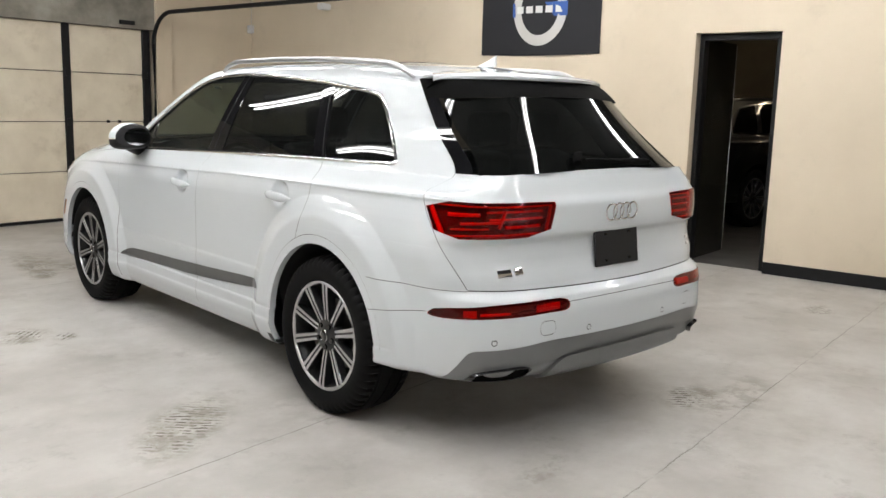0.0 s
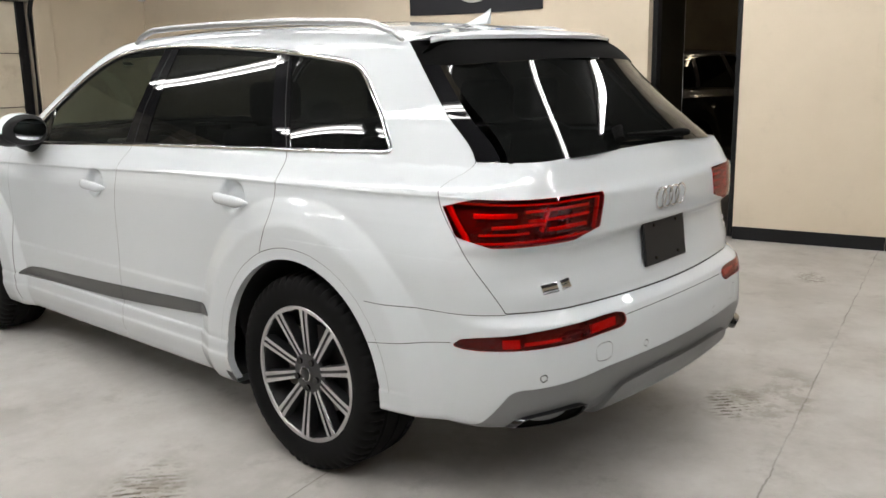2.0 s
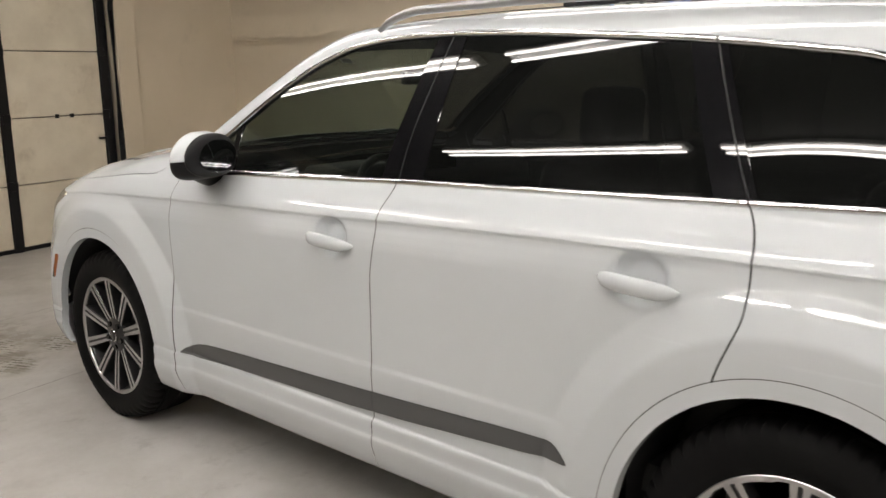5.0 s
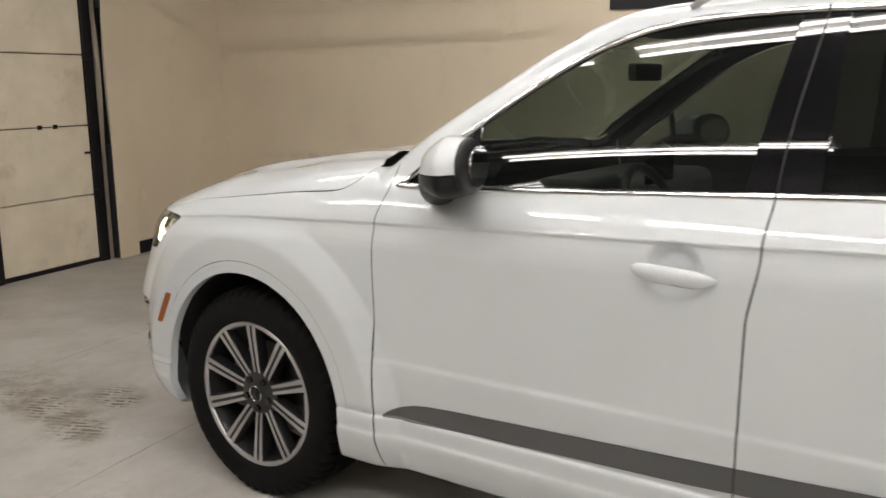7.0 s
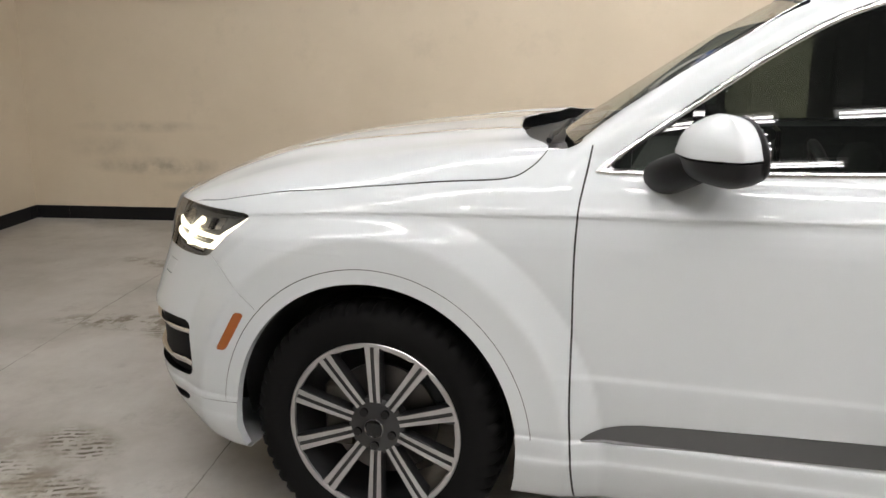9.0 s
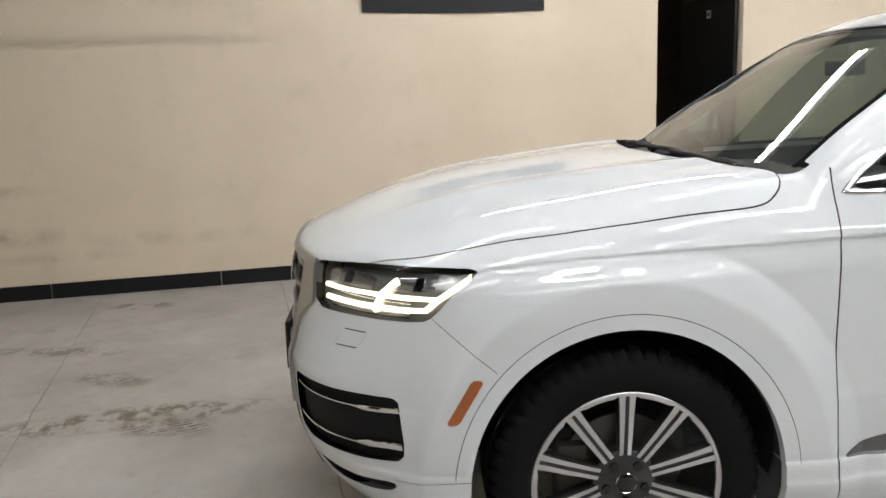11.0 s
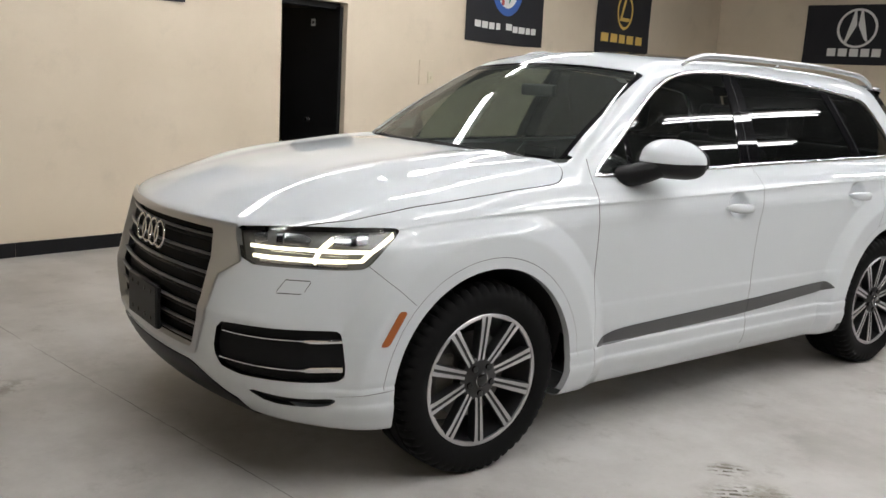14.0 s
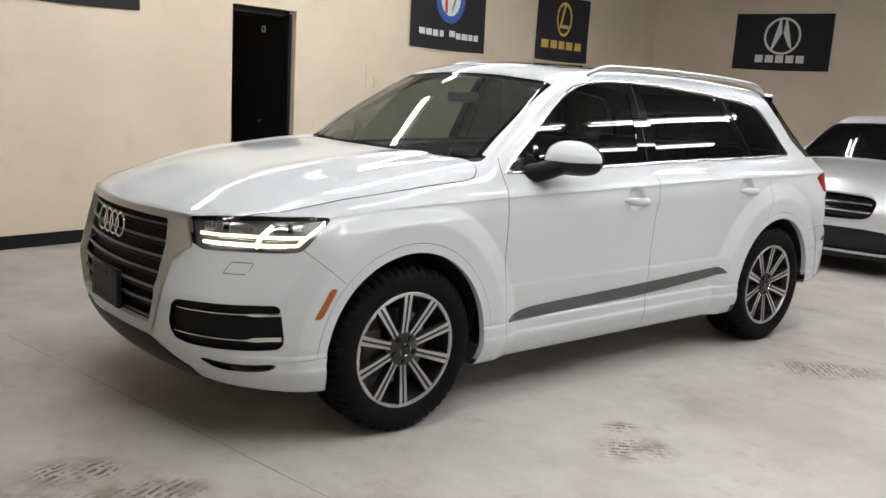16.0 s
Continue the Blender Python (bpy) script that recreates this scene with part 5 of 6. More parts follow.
rings(grille, 0.050, 0.0060, 0.069, 3.958, 0.862, 8)
hatch = [o for o in car.children if o.name == "hatch"][0]
rings(hatch, 0.037, 0.0050, 0.050, -0.999, 1.028, 4)
bm = boxed(-0.165, 0.165, 3.972, 3.997, 0.50, 0.672, bevel=0.006)
bracket = part("plate_bracket", bm, BLACK_PLASTIC, grille, "bare black plate holder", 40)
for x in (-0.11, -0.04, 0.04, 0.11):
    for z in (0.535, 0.64):
        part("bolt", boxed(x - 0.006, x + 0.006, 3.996, 4.000, z - 0.009, z + 0.009, bevel=0.002), BLACK_GLOSS, bracket)
bm = boxed(-0.157, 0.157, -0.012, 0.0, -0.083, 0.083, bevel=0.004)
bmesh.ops.transform(bm, matrix=pose(0, -0.972, 0.866, -7), verts=bm.verts)
plate = part("plate_holder", bm, BLACK_PLASTIC, hatch, "bare black plate holder", 40)
for x in (-0.085, 0.085):
    for z in (-0.06, 0.06):
        bm = bmesh.new()
        cyl(bm, 0.0055, 0.008, pose(0, -0.972, 0.866, -7) @ Matrix.Translation((x, -0.014, z)) @ Matrix.Rotation(radians(90), 4, "X"), seg=10)
        part("bolt", bm, BLACK_GLOSS, plate)
# model badge and small lettering strips in chrome, as plain bars
for x0, x1, z0, z1 in ((-0.700, -0.640, 0.780, 0.815), (-0.625, -0.585, 0.788, 0.818)):
    part("model_badge", ribbon("back", [(x0, (z0 + z1) / 2), (x1, (z0 + z1) / 2 + 0.004)], 0.030, 0.005, 0.006), CHROME, hatch, "plain chrome badge bar", 40)
for z in (0.845, 0.815):
    part("model_badge", ribbon("back", [(0.66, z), (0.70, z + 0.001)], 0.016, 0.004, 0.005), SILVER, hatch, "plain chrome badge bar", 40)


# door handles
def handle(yh, zh):
    def make():
        bm = bmesh.new()
        ys = np.linspace(-0.108, 0.108, 17)
        x = -(half_width(yh + ys * 0, zh + 0 * ys) * 0 + 0.952) - 0.024 * (1 - (ys / 0.108) ** 4)
        rows = []
        for i, t in enumerate(ys):
            grow = (1 - (abs(t) / 0.112) ** 5)
            ring = []
            for a in np.linspace(0, 2 * math.pi, 12, endpoint=False):
                ring.append(bm.verts.new((x[i] + 0.014 * math.cos(a) * grow, yh + t, zh - 0.008 + (0.0225 * math.sin(a)) * grow + 0.006 * t / 0.1)))
            rows.append(ring)
        for a, b in zip(rows, rows[1:]):
            for k in range(12):
                bm.faces.new((a[k], a[(k + 1) % 12], b[(k + 1) % 12], b[k]))
        bm.faces.new(rows[0][::-1]), bm.faces.new(rows[-1])
        bmesh.ops.recalc_face_normals(bm, faces=bm.faces)
        return bm
    return make


for (yh, zh), name in zip(HANDLES, ("door_front", "door_rear")):
    owners = [o for o in car.children if o.name.split(".")[0] == name]
    for i, owner in enumerate(owners):
        bm = handle(yh, zh)()
        if i:
            bmesh.ops.transform(bm, matrix=Matrix.Diagonal((-1, 1, 1, 1)), verts=bm.verts)
            bmesh.ops.reverse_faces(bm, faces=bm.faces)
        part("handle", bm, PAINT, owner, smooth=True)


# mirrors
def mirror_shell(upper):
    def make():
        bm = bmesh.new()
        bmesh.ops.create_uvsphere(bm, u_segments=40, v_segments=26, radius=1)
        for v in bm.verts:
            x, y, z = v.co
            bend = 0.75 if z > 0 else 0.5
            x, z = (math.copysign(abs(c) ** bend, c) for c in (x, z))
            h = 0.090 if z > 0 else 0.078
            z = z * h * (1 - (0.30 if z > 0 else 0.1) * max(0, y))
            z *= 1 - (0.38 if z > 0 else 0.15) * max(0, -x) ** 2
            v.co = (-1.027 + 0.040 * max(0, y) + x * (0.140 - 0.03 * max(0, y)) - 0.01 * z, max(2.048 + y * 0.085, 1.985 + 0.10 * z), 1.226 + z)
        bmesh.ops.bisect_plane(bm, geom=bm.verts[:] + bm.edges[:] + bm.faces[:], plane_co=(-1.04, 2.0, 1.223 if upper else 1.218), plane_no=(0, 0.05, 1 if upper else 1),
                                     clear_inner=upper, clear_outer=not upper)
        bmesh.ops.recalc_face_normals(bm, faces=bm.faces)
        return bm
    return make


def mirror_foot():
    bm = bmesh.new()
    tube(bm, [(-0.850, 2.215, 1.142), (-0.90, 2.205, 1.152), (-0.945, 2.175, 1.171), (-0.985, 2.135, 1.190), (-1.03, 2.10, 1.205), (-1.06, 2.085, 1.214)], [0.058, 0.058, 0.058, 0.051, 0.030, 0.008], seg=16, flat=0.82)
    bmesh.ops.recalc_face_normals(bm, faces=bm.faces)
    return bm


def mirror_back():
    """The dark frame round the glass, on the side that faces the driver."""
    bm = bmesh.new()
    bmesh.ops.create_uvsphere(bm, u_segments=40, v_segments=14, radius=1)
    for v in bm.verts:
        x, y, z = v.co
        x, z = (math.copysign(abs(c) ** 0.75, c) for c in (x, z))
        z *= 1 - (0.38 if z > 0 else 0.15) * max(0, -x) ** 2
        v.co = (-1.027 + x * 0.136, 1.990 + y * 0.018 + 0.008 * z, 1.226 + z * (0.084 if z > 0 else 0.066))
    return bm


def mirror_glass():
    bm = bmesh.new()
    cyl(bm, 1, 0.004, Matrix.Translation((-1.015, 1.969, 1.232)) @ Matrix.Diagonal((0.100, 1, 0.056, 1)) @ Matrix.Rotation(radians(90), 4, "X"), seg=40)
    return bm


SWEEP = Matrix.Translation((-0.985, 2.108, 0)) @ Matrix.Rotation(radians(18), 4, "Z") @ Matrix.Translation((0.99, -2.06, 0))


def mirror_cap():
    bm = mirror_shell(True)()
    bmesh.ops.transform(bm, matrix=SWEEP, verts=bm.verts)
    return bm


for (cap, cap2), mat in ((mirrored("mirror", mirror_cap, PAINT, car, "door mirror with a white cap"), PAINT),):
    for i, owner in enumerate((cap, cap2)):
        for nm, make, mt in (("lower_shell", mirror_shell(False), BLACK_PLASTIC), ("foot", mirror_foot, BLACK_PAINT),
                             ("mirror_back", mirror_back, BLACK_PLASTIC), ("mirror_glass", mirror_glass, MIRROR)):
            bm = make()
            if nm != "foot":
                bmesh.ops.transform(bm, matrix=SWEEP, verts=bm.verts)
            if i:
                bmesh.ops.transform(bm, matrix=Matrix.Diagonal((-1, 1, 1, 1)), verts=bm.verts)
                bmesh.ops.reverse_faces(bm, faces=bm.faces)
            part(nm, bm, mt, owner, smooth=50)


# roof rails, aerial, spoiler
def rail():
    bm = bmesh.new()
    ys = np.linspace(-0.235, 1.575, 41)
    lift = 0.048 * np.minimum(1, np.minimum((ys + 0.235) / 0.16, (1.575 - ys) / 0.16)) ** 0.6
    xs = -0.605 - 0.02 * np.sin(np.pi * (ys + 0.235) / 1.81)
    zs = top_height(xs, ys) - 0.012 + lift
    tube(bm, np.stack([xs, ys, zs], 1), [0.009 + 0.008 * min(1, l / 0.04) for l in lift], seg=10, flat=0.85)
    return bm


mirrored("roof_rail", rail, SILVER, car, "satin silver roof rail")


def fin():
    bm = bmesh.new()
    base = float(top_height(np.array([0.0]), np.array([-0.1]))[0]) - 0.004
    rows = []
    for k, t in enumerate(np.linspace(0, 1, 9)):
        y = -0.155 + 0.19 * t
        h = 0.062 * (1 - t) ** 1.6 * (1 if t > 0.02 else 1)
        w = 0.024 * math.sin(math.pi * (0.12 + 0.80 * t)) + 0.004
        rows.append([bm.verts.new((sx * w * (1 - lz) ** 0.8 + 0 * sx, y - 0.012 * lz, base + lz * h + 0.004)) for sx, lz in ((-1, 0), (-0.8, 0.35), (-0.5, 0.8), (0, 1.0), (0.5, 0.8), (0.8, 0.35), (1, 0))])
    for a, b in zip(rows, rows[1:]):
        for k in range(6):
            bm.faces.new((a[k], a[k + 1], b[k + 1], b[k]))
    bm.faces.new(rows[0]), bm.faces.new(rows[-1][::-1])
    bmesh.ops.recalc_face_normals(bm, faces=bm.faces)
    return bm


part("aerial_fin", fin(), PAINT, car, "white roof aerial fin", 50)


def spoiler():
    bm = bmesh.new()
    xs = np.linspace(-0.605, 0.605, 41)
    rows = []
    for t, drop in ((0.0, 0.0005), (0.35, 0.006), (0.7, 0.010), (0.93, 0.010), (1.0, 0.001), (0.985, -0.012), (0.80, -0.028), (0.45, -0.045)):
        y_edge = -0.585 + 0.60 * xs * xs
        y_lead = -0.20 - 0.10 * (xs / 0.655) ** 2
        y = y_lead * (1 - t) + y_edge * t
        z_roof = top_height(xs, np.maximum(y, -0.60)) - 0.020 * sstep(0.56, 0.66, np.abs(xs))
        z = z_roof + drop + 0.010 * t * t
        rows.append([bm.verts.new(p) for p in np.stack([xs * (1 - 0.01 * t), y, z], 1)])
    for a, b in zip(rows, rows[1:]):
        for k in range(40):
            bm.faces.new((a[k], a[k + 1], b[k + 1], b[k]))
    bmesh.ops.recalc_face_normals(bm, faces=bm.faces)
    for f in bm.faces:
        f.material_index = 1 if f.calc_center_median().z < -9 else 0
    return bm


bm = spoiler()
bm.faces.ensure_lookup_table()
for k, f in enumerate(bm.faces):
    f.material_index = 1 if k >= 5 * 40 else 0
part("spoiler", bm, [PAINT, BLACK_DEEP], car, "white roof spoiler, black below", 50)
part("brake_light", boxed(-0.18, 0.18, -0.545, -0.53, 1.535, 1.548, bevel=0.003), RED_DARK, car)
# rear wiper
p, n = on_skin("back", np.linspace(0.30, -0.16, 9), np.linspace(1.225, 1.245, 9), 0.022)
bm = bmesh.new()
tube(bm, p, [0.012, 0.017, 0.016, 0.012, 0.010, 0.009, 0.008, 0.007, 0.004], seg=8)
wiper = part("rear_wiper", bm, BLACK_DEEP, car, smooth=50)
p, n = on_skin("back", [-0.22, -0.20, -0.17], [1.232, 1.262, 1.27], 0.02)
bm = bmesh.new()
tube(bm, p, [0.018, 0.02, 0.012], seg=8)
part("wiper_cap", bm, BLACK_DEEP, wiper, smooth=50)
# windscreen wipers
for x0, x1 in ((-0.60, -0.02), (-0.05, 0.55)):
    bm = bmesh.new()
    xs = np.linspace(x0, x1, 9)
    ys = 2.56 + 0.03 * np.linspace(0, 1, 9)
    tube(bm, np.stack([xs, ys, top_height(xs, ys) - 0.016], 1), 0.009, seg=6)
    part("wiper", bm, BLACK_PLASTIC, car, smooth=50)


# exhaust trims: a dark framed slot with a hollow behind
def exhaust_ring(shrink, depth):
    ring = rounded_poly([(-0.825, 0.350), (-0.805, 0.398), (-0.640, 0.418), (-0.585, 0.408), (-0.622, 0.366), (-0.740, 0.348)], 2)
    c = ring.mean(0)
    ring = c + (ring - c) * np.array([1 - 0.5 * shrink, 1 - shrink])
    p, _ = on_skin("back", ring[:, 0], ring[:, 1], 0.0)
    return [Vector(q) + Vector((0, -depth, 0)) for q in p]


def exhaust_trim(mirror):
    bm = bmesh.new()
    rows = [[bm.verts.new(p) for p in exhaust_ring(k, d)] for k, d in ((0.0, 0.002), (0.02, 0.026), (0.06, 0.030), (0.16, 0.028), (0.22, 0.012))]
    n = len(rows[0])
    for a, b in zip(rows, rows[1:]):
        for k in range(n):
            bm.faces.new((a[k], a[(k + 1) % n], b[(k + 1) % n], b[k]))
    bm.faces.new(rows[-1]).material_index = 1
    bmesh.ops.recalc_face_normals(bm, faces=bm.faces)
    if mirror:
        bmesh.ops.transform(bm, matrix=Matrix.Diagonal((-1, 1, 1, 1)), verts=bm.verts)
        bmesh.ops.reverse_faces(bm, faces=bm.faces)
    return bm


EXHAUST = material("dark_chrome", (0.10, 0.10, 0.105), 0.18, metal=1.0)
for mirror in (False, True):
    part("exhaust_trim", exhaust_trim(mirror), [EXHAUST, BLACK_DEEP], rear_bumper, "dark chrome exhaust trim", 40)


# ---- wheels ----
def wheel(m, parent, phase):
    hub = part("wheel", spun(bmesh.new(), [(-0.006, 0.0), (-0.006, 0.030), (-0.004, 0.033), (0.0, 0.040), (0.004, 0.075), (0.014, 0.088), (0.05, 0.092)], 40), GREY_ALLOY, parent, smooth=40)
    hub.matrix_local = m
    bm = bmesh.new()
    prof = [(-0.010, 0.258), (-0.020, 0.272), (-0.029, 0.300), (-0.030, 0.325), (-0.024, 0.350), (-0.008, 0.371), (0.010, 0.379),
            (0.040, 0.382), (0.043, 0.374), (0.052, 0.374), (0.055, 0.383), (0.108, 0.384), (0.111, 0.376), (0.120, 0.376), (0.123, 0.384),
            (0.176, 0.383), (0.179, 0.374), (0.188, 0.374), (0.191, 0.382), (0.222, 0.379), (0.238, 0.371), (0.254, 0.345), (0.255, 0.310), (0.240, 0.258)]
    seg = 216
    rings_ = []
    for k in range(seg):
        a = 2 * math.pi * k / seg
        ring = []
        for i, (px, r) in enumerate(prof):
            if i in (5, 6, 7, 19, 20) and k % 4 == 0:
                r -= 0.011
            if i == 4 and k % 4 == 0:
                r -= 0.004
            if i == 3 and k % 2:
                r += 0.0006
            y, z = r * math.sin(a), r * math.cos(a)
            flat = max(0.0, -z - 0.340) * 0.25
            z = max(z, -HUB_Z)
            ring.append(bm.verts.new((px - (flat if px < 0 else -flat), y, z)))
        rings_.append(ring)
    for k in range(seg):
        a, b = rings_[k], rings_[(k + 1) % seg]
        for i in range(len(prof) - 1):
            bm.faces.new((a[i], b[i], b[i + 1], a[i + 1]))
    bmesh.ops.recalc_face_normals(bm, faces=bm.faces)
    part("tyre", bm, RUBBER, hub, "black rubber tyre with block tread", 35)
    part("rim", spun(bmesh.new(), [(-0.004, 0.262), (0.0, 0.252), (0.02, 0.244), (0.06, 0.238), (0.20, 0.232), (0.205, 0.262)], 72), GREY_ALLOY, hub, smooth=40)
    bm = bmesh.new()
    lip_prof = [(-0.006, 0.266), (-0.015, 0.265), (-0.017, 0.2625), (-0.016, 0.2535), (-0.010, 0.251)]
    n = 120
    rows = []
    for k in range(n):
        a = 2 * math.pi * k / n
        notch = 0.0045 if (k % 12) in (3, 4, 5, 6, 7, 8, 9) else 0.0
        rows.append([bm.verts.new((px, (r - (notch if r < 0.256 else 0)) * math.sin(a + phase), (r - (notch if r < 0.256 else 0)) * math.cos(a + phase))) for px, r in lip_prof])
    for k in range(n):
        for i in range(len(lip_prof) - 1):
            bm.faces.new((rows[k][i], rows[k][i + 1], rows[(k + 1) % n][i + 1], rows[(k + 1) % n][i]))
    bmesh.ops.recalc_face_normals(bm, faces=bm.faces)
    part("rim_edge", bm, ALLOY, hub, "bright machined edge", 40)
    for k in range(10):
        o = new("spoke", SPOKE)
        o.parent = hub
        o.matrix_local = Matrix.Rotation(phase + 2 * math.pi * k / 10, 4, "X")
    for k in range(5):
        a = phase + 2 * math.pi * (k + 0.5) / 5
        bm = bmesh.new()
        cyl(bm, 0.0125, 0.012, Matrix.Translation((-0.002, 0.056 * math.sin(a), 0.056 * math.cos(a))) @ Matrix.Rotation(radians(90), 4, "Y"), seg=14)
        part("wheel_bolt", bm, BLACK_GLOSS, hub, smooth=40)
    part("hub_cap", spun(bmesh.new(), [(-0.0105, 0.0), (-0.0105, 0.025), (-0.009, 0.0275)], 32), BLACK_GLOSS, hub, smooth=40)
    part("cap_ring", spun(bmesh.new(), [(-0.0095, 0.0265), (-0.0115, 0.028), (-0.0095, 0.0295)], 32), CHROME, hub, smooth=40)
    part("brake_disc", spun(bmesh.new(), [(0.075, 0.0), (0.07, 0.09), (0.07, 0.172), (0.085, 0.172), (0.10, 0.08)], 48), DISC, hub, smooth=30)
    bm = boxed(0.055, 0.115, 0.085, 0.185, -0.10, 0.10, bevel=0.012)
    part("caliper", bm, CALIPER, hub, smooth=40)
    return hub


DISC = material("brake_steel", (0.12, 0.115, 0.11), 0.4, metal=0.9)
CALIPER = material("caliper_iron", (0.14, 0.13, 0.115), 0.5, metal=0.4)
bm = bmesh.new()
rows = []
for r, w, x in ((0.070, 0.0165, 0.006), (0.10, 0.0165, 0.001), (0.16, 0.0185, -0.006), (0.22, 0.0205, -0.012), (0.252, 0.0230, -0.014)):
    deep = 0.045
    shape = ((-w, x + deep), (-w - 0.002, x + 0.004), (-w, x), (-0.0056, x), (-0.0042, x + 0.005), (0.0042, x + 0.005), (0.0056, x), (w, x), (w + 0.002, x + 0.004), (w, x + deep))
    rows.append([bm.verts.new((px, py, r)) for py, px in shape])
for a, b in zip(rows, rows[1:]):
    for k in range(9):
        f = bm.faces.new((a[k], a[k + 1], b[k + 1], b[k]))
        f.material_index = 1 if k in (2, 6) else 0
bmesh.ops.recalc_face_normals(bm, faces=bm.faces)
SPOKE = bpy.data.meshes.new("spoke")
bm.to_mesh(SPOKE), bm.free()
SPOKE.materials.append(GREY_ALLOY), SPOKE.materials.append(ALLOY)
for y, phase in ((AXLE_R, 0.05), (AXLE_F, 0.0)):
    wheel(Matrix.Translation((-0.928, y, HUB_Z)), car, phase)
    wheel(Matrix.Translation((0.928, y, HUB_Z)) @ Matrix.Rotation(math.pi, 4, "Z"), car, phase)
    for s in (-1, 1):
        bm = bmesh.new()
        rows = []
        for a in np.radians(np.linspace(-5, 185, 45)):
            rows.append([bm.verts.new((s * xx * (1 - 0.08 * max(0.0, 1 - math.sin(a) / 0.5)), y + rr * math.cos(a), HUB_Z + (rr + 0.016) * math.sin(a))) for xx, rr in ((0.955, 0.432), (0.93, 0.440), (0.60, 0.440), (0.56, 0.40), (0.56, 0.0))])
        for a, b in zip(rows, rows[1:]):
            for k in range(4):
                bm.faces.new((a[k], a[k + 1], b[k + 1], b[k]))
        part("wheel_well", bm, GAP, car, smooth=40)
        # the painted flange that folds inwards round the opening
        bm = bmesh.new()
        rows = []
        for a in np.radians(np.linspace(-14, 194 if y > 1 else 176, 61)):
            yy, zz = y + 0.430 * math.cos(a), HUB_Z + 0.448 * math.sin(a)
            edge = float(half_width(np.array([yy]), np.array([zz]))[0])
            rows.append([bm.verts.new((s * (edge - d), yy, zz)) for d in (0.002, 0.012, 0.034)])
        for a, b in zip(rows, rows[1:]):
            for k in range(2):
                bm.faces.new((a[k], a[k + 1], b[k + 1], b[k]))
        part("arch_flange", bm, PAINT, car, smooth=40)

# ---- cabin ----
CABIN = material("black_cabin_plastic", (0.045, 0.047, 0.046), 0.6)
HEADLINER = material("pale_grey_cloth", (0.45, 0.45, 0.43), 0.9)
bumped(HEADLINER, 200, 0.1)
SEAT = material("black_leather", (0.02, 0.02, 0.021), 0.42)
bumped(SEAT, 120, 0.1)
panel("cabin_lining", sheet, "side door_front door_rear hatch fender", CABIN, car, skin, lift=-0.03)
panel("headliner", sheet, "roof sunroof", HEADLINER, car, skin, lift=-0.03, label="pale grey cloth roof lining")
part("cabin_floor", boxed(-0.80, 0.80, -0.80, 2.35, 0.42, 0.50), CABIN, car)


def soft_box(x0, x1, y0, y1, z0, z1, r=0.06, lean=0.0):
    bm = boxed(x0, x1, y0, y1, z0, z1, bevel=r, segments=4)
    if lean:
        c = Matrix.Translation((0, y0, z0))
        bmesh.ops.transform(bm, matrix=c @ Matrix.Rotation(radians(lean), 4, "X") @ c.inverted(), verts=bm.verts)
    return bm


for x, y in ((-0.37, 1.02), (0.37, 1.02), (-0.40, 0.10), (0.40, 0.10), (0.0, 0.08)):
    w = 0.25 if abs(x) > 0.1 else 0.15
    seat = part("seat", soft_box(x - w, x + w, y, y + 0.50, 0.50, 0.70), SEAT, car, "black leather seat", True)
    part("backrest", soft_box(x - w, x + w, y - 0.14, y + 0.02, 0.62, 1.24, 0.06, 12), SEAT, seat, smooth=True)
    part("headrest", soft_box(x - 0.125, x + 0.125, y - 0.26, y - 0.15, 1.265, 1.45, 0.05, 4), SEAT, seat, smooth=True)
dash = part("dashboard", soft_box(-0.74, 0.74, 1.92, 2.36, 0.78, 1.10, 0.07), CABIN, car, smooth=True)
part("screen", soft_box(-0.10, 0.13, 1.88, 1.90, 1.10, 1.20, 0.006), BLACK_GLOSS, dash)
part("binnacle", soft_box(-0.55, -0.22, 1.92, 2.10, 1.06, 1.155, 0.04), CABIN, dash, smooth=True)
bm = bmesh.new()
ringpts = [Vector((0.185 * math.cos(a), 0, 0.185 * math.sin(a))) for a in np.linspace(0, 2 * math.pi, 36, endpoint=False)]
tube(bm, ringpts, 0.016, seg=8, closed=True)
bmesh.ops.transform(bm, matrix=pose(-0.38, 1.74, 1.02, -24), verts=bm.verts)
wheel_ring = part("steering_wheel", bm, SEAT, car, smooth=True)
bm = boxed(-0.17, 0.17, -0.012, 0.02, -0.035, 0.03, bevel=0.01)
bmesh.ops.transform(bm, matrix=pose(-0.38, 1.75, 1.02, -24), verts=bm.verts)
part("steering_hub", bm, CABIN, wheel_ring, smooth=40)
part("rear_view_mirror", soft_box(-0.12, 0.12, 1.93, 1.965, 1.455, 1.515, 0.015), CABIN, car, smooth=True)
part("cargo_cover", boxed(-0.70, 0.70, -0.75, -0.15, 0.98, 1.0), CABIN, car)
part("sticker", boxed(0, 0.05, 0, 0.002, 0, 0.03), FIXTURE, car, "small pale windscreen sticker").matrix_local = Matrix.Translation((-0.52, 1.86, 1.545)) @ Matrix.Rotation(radians(-58), 4, "X")


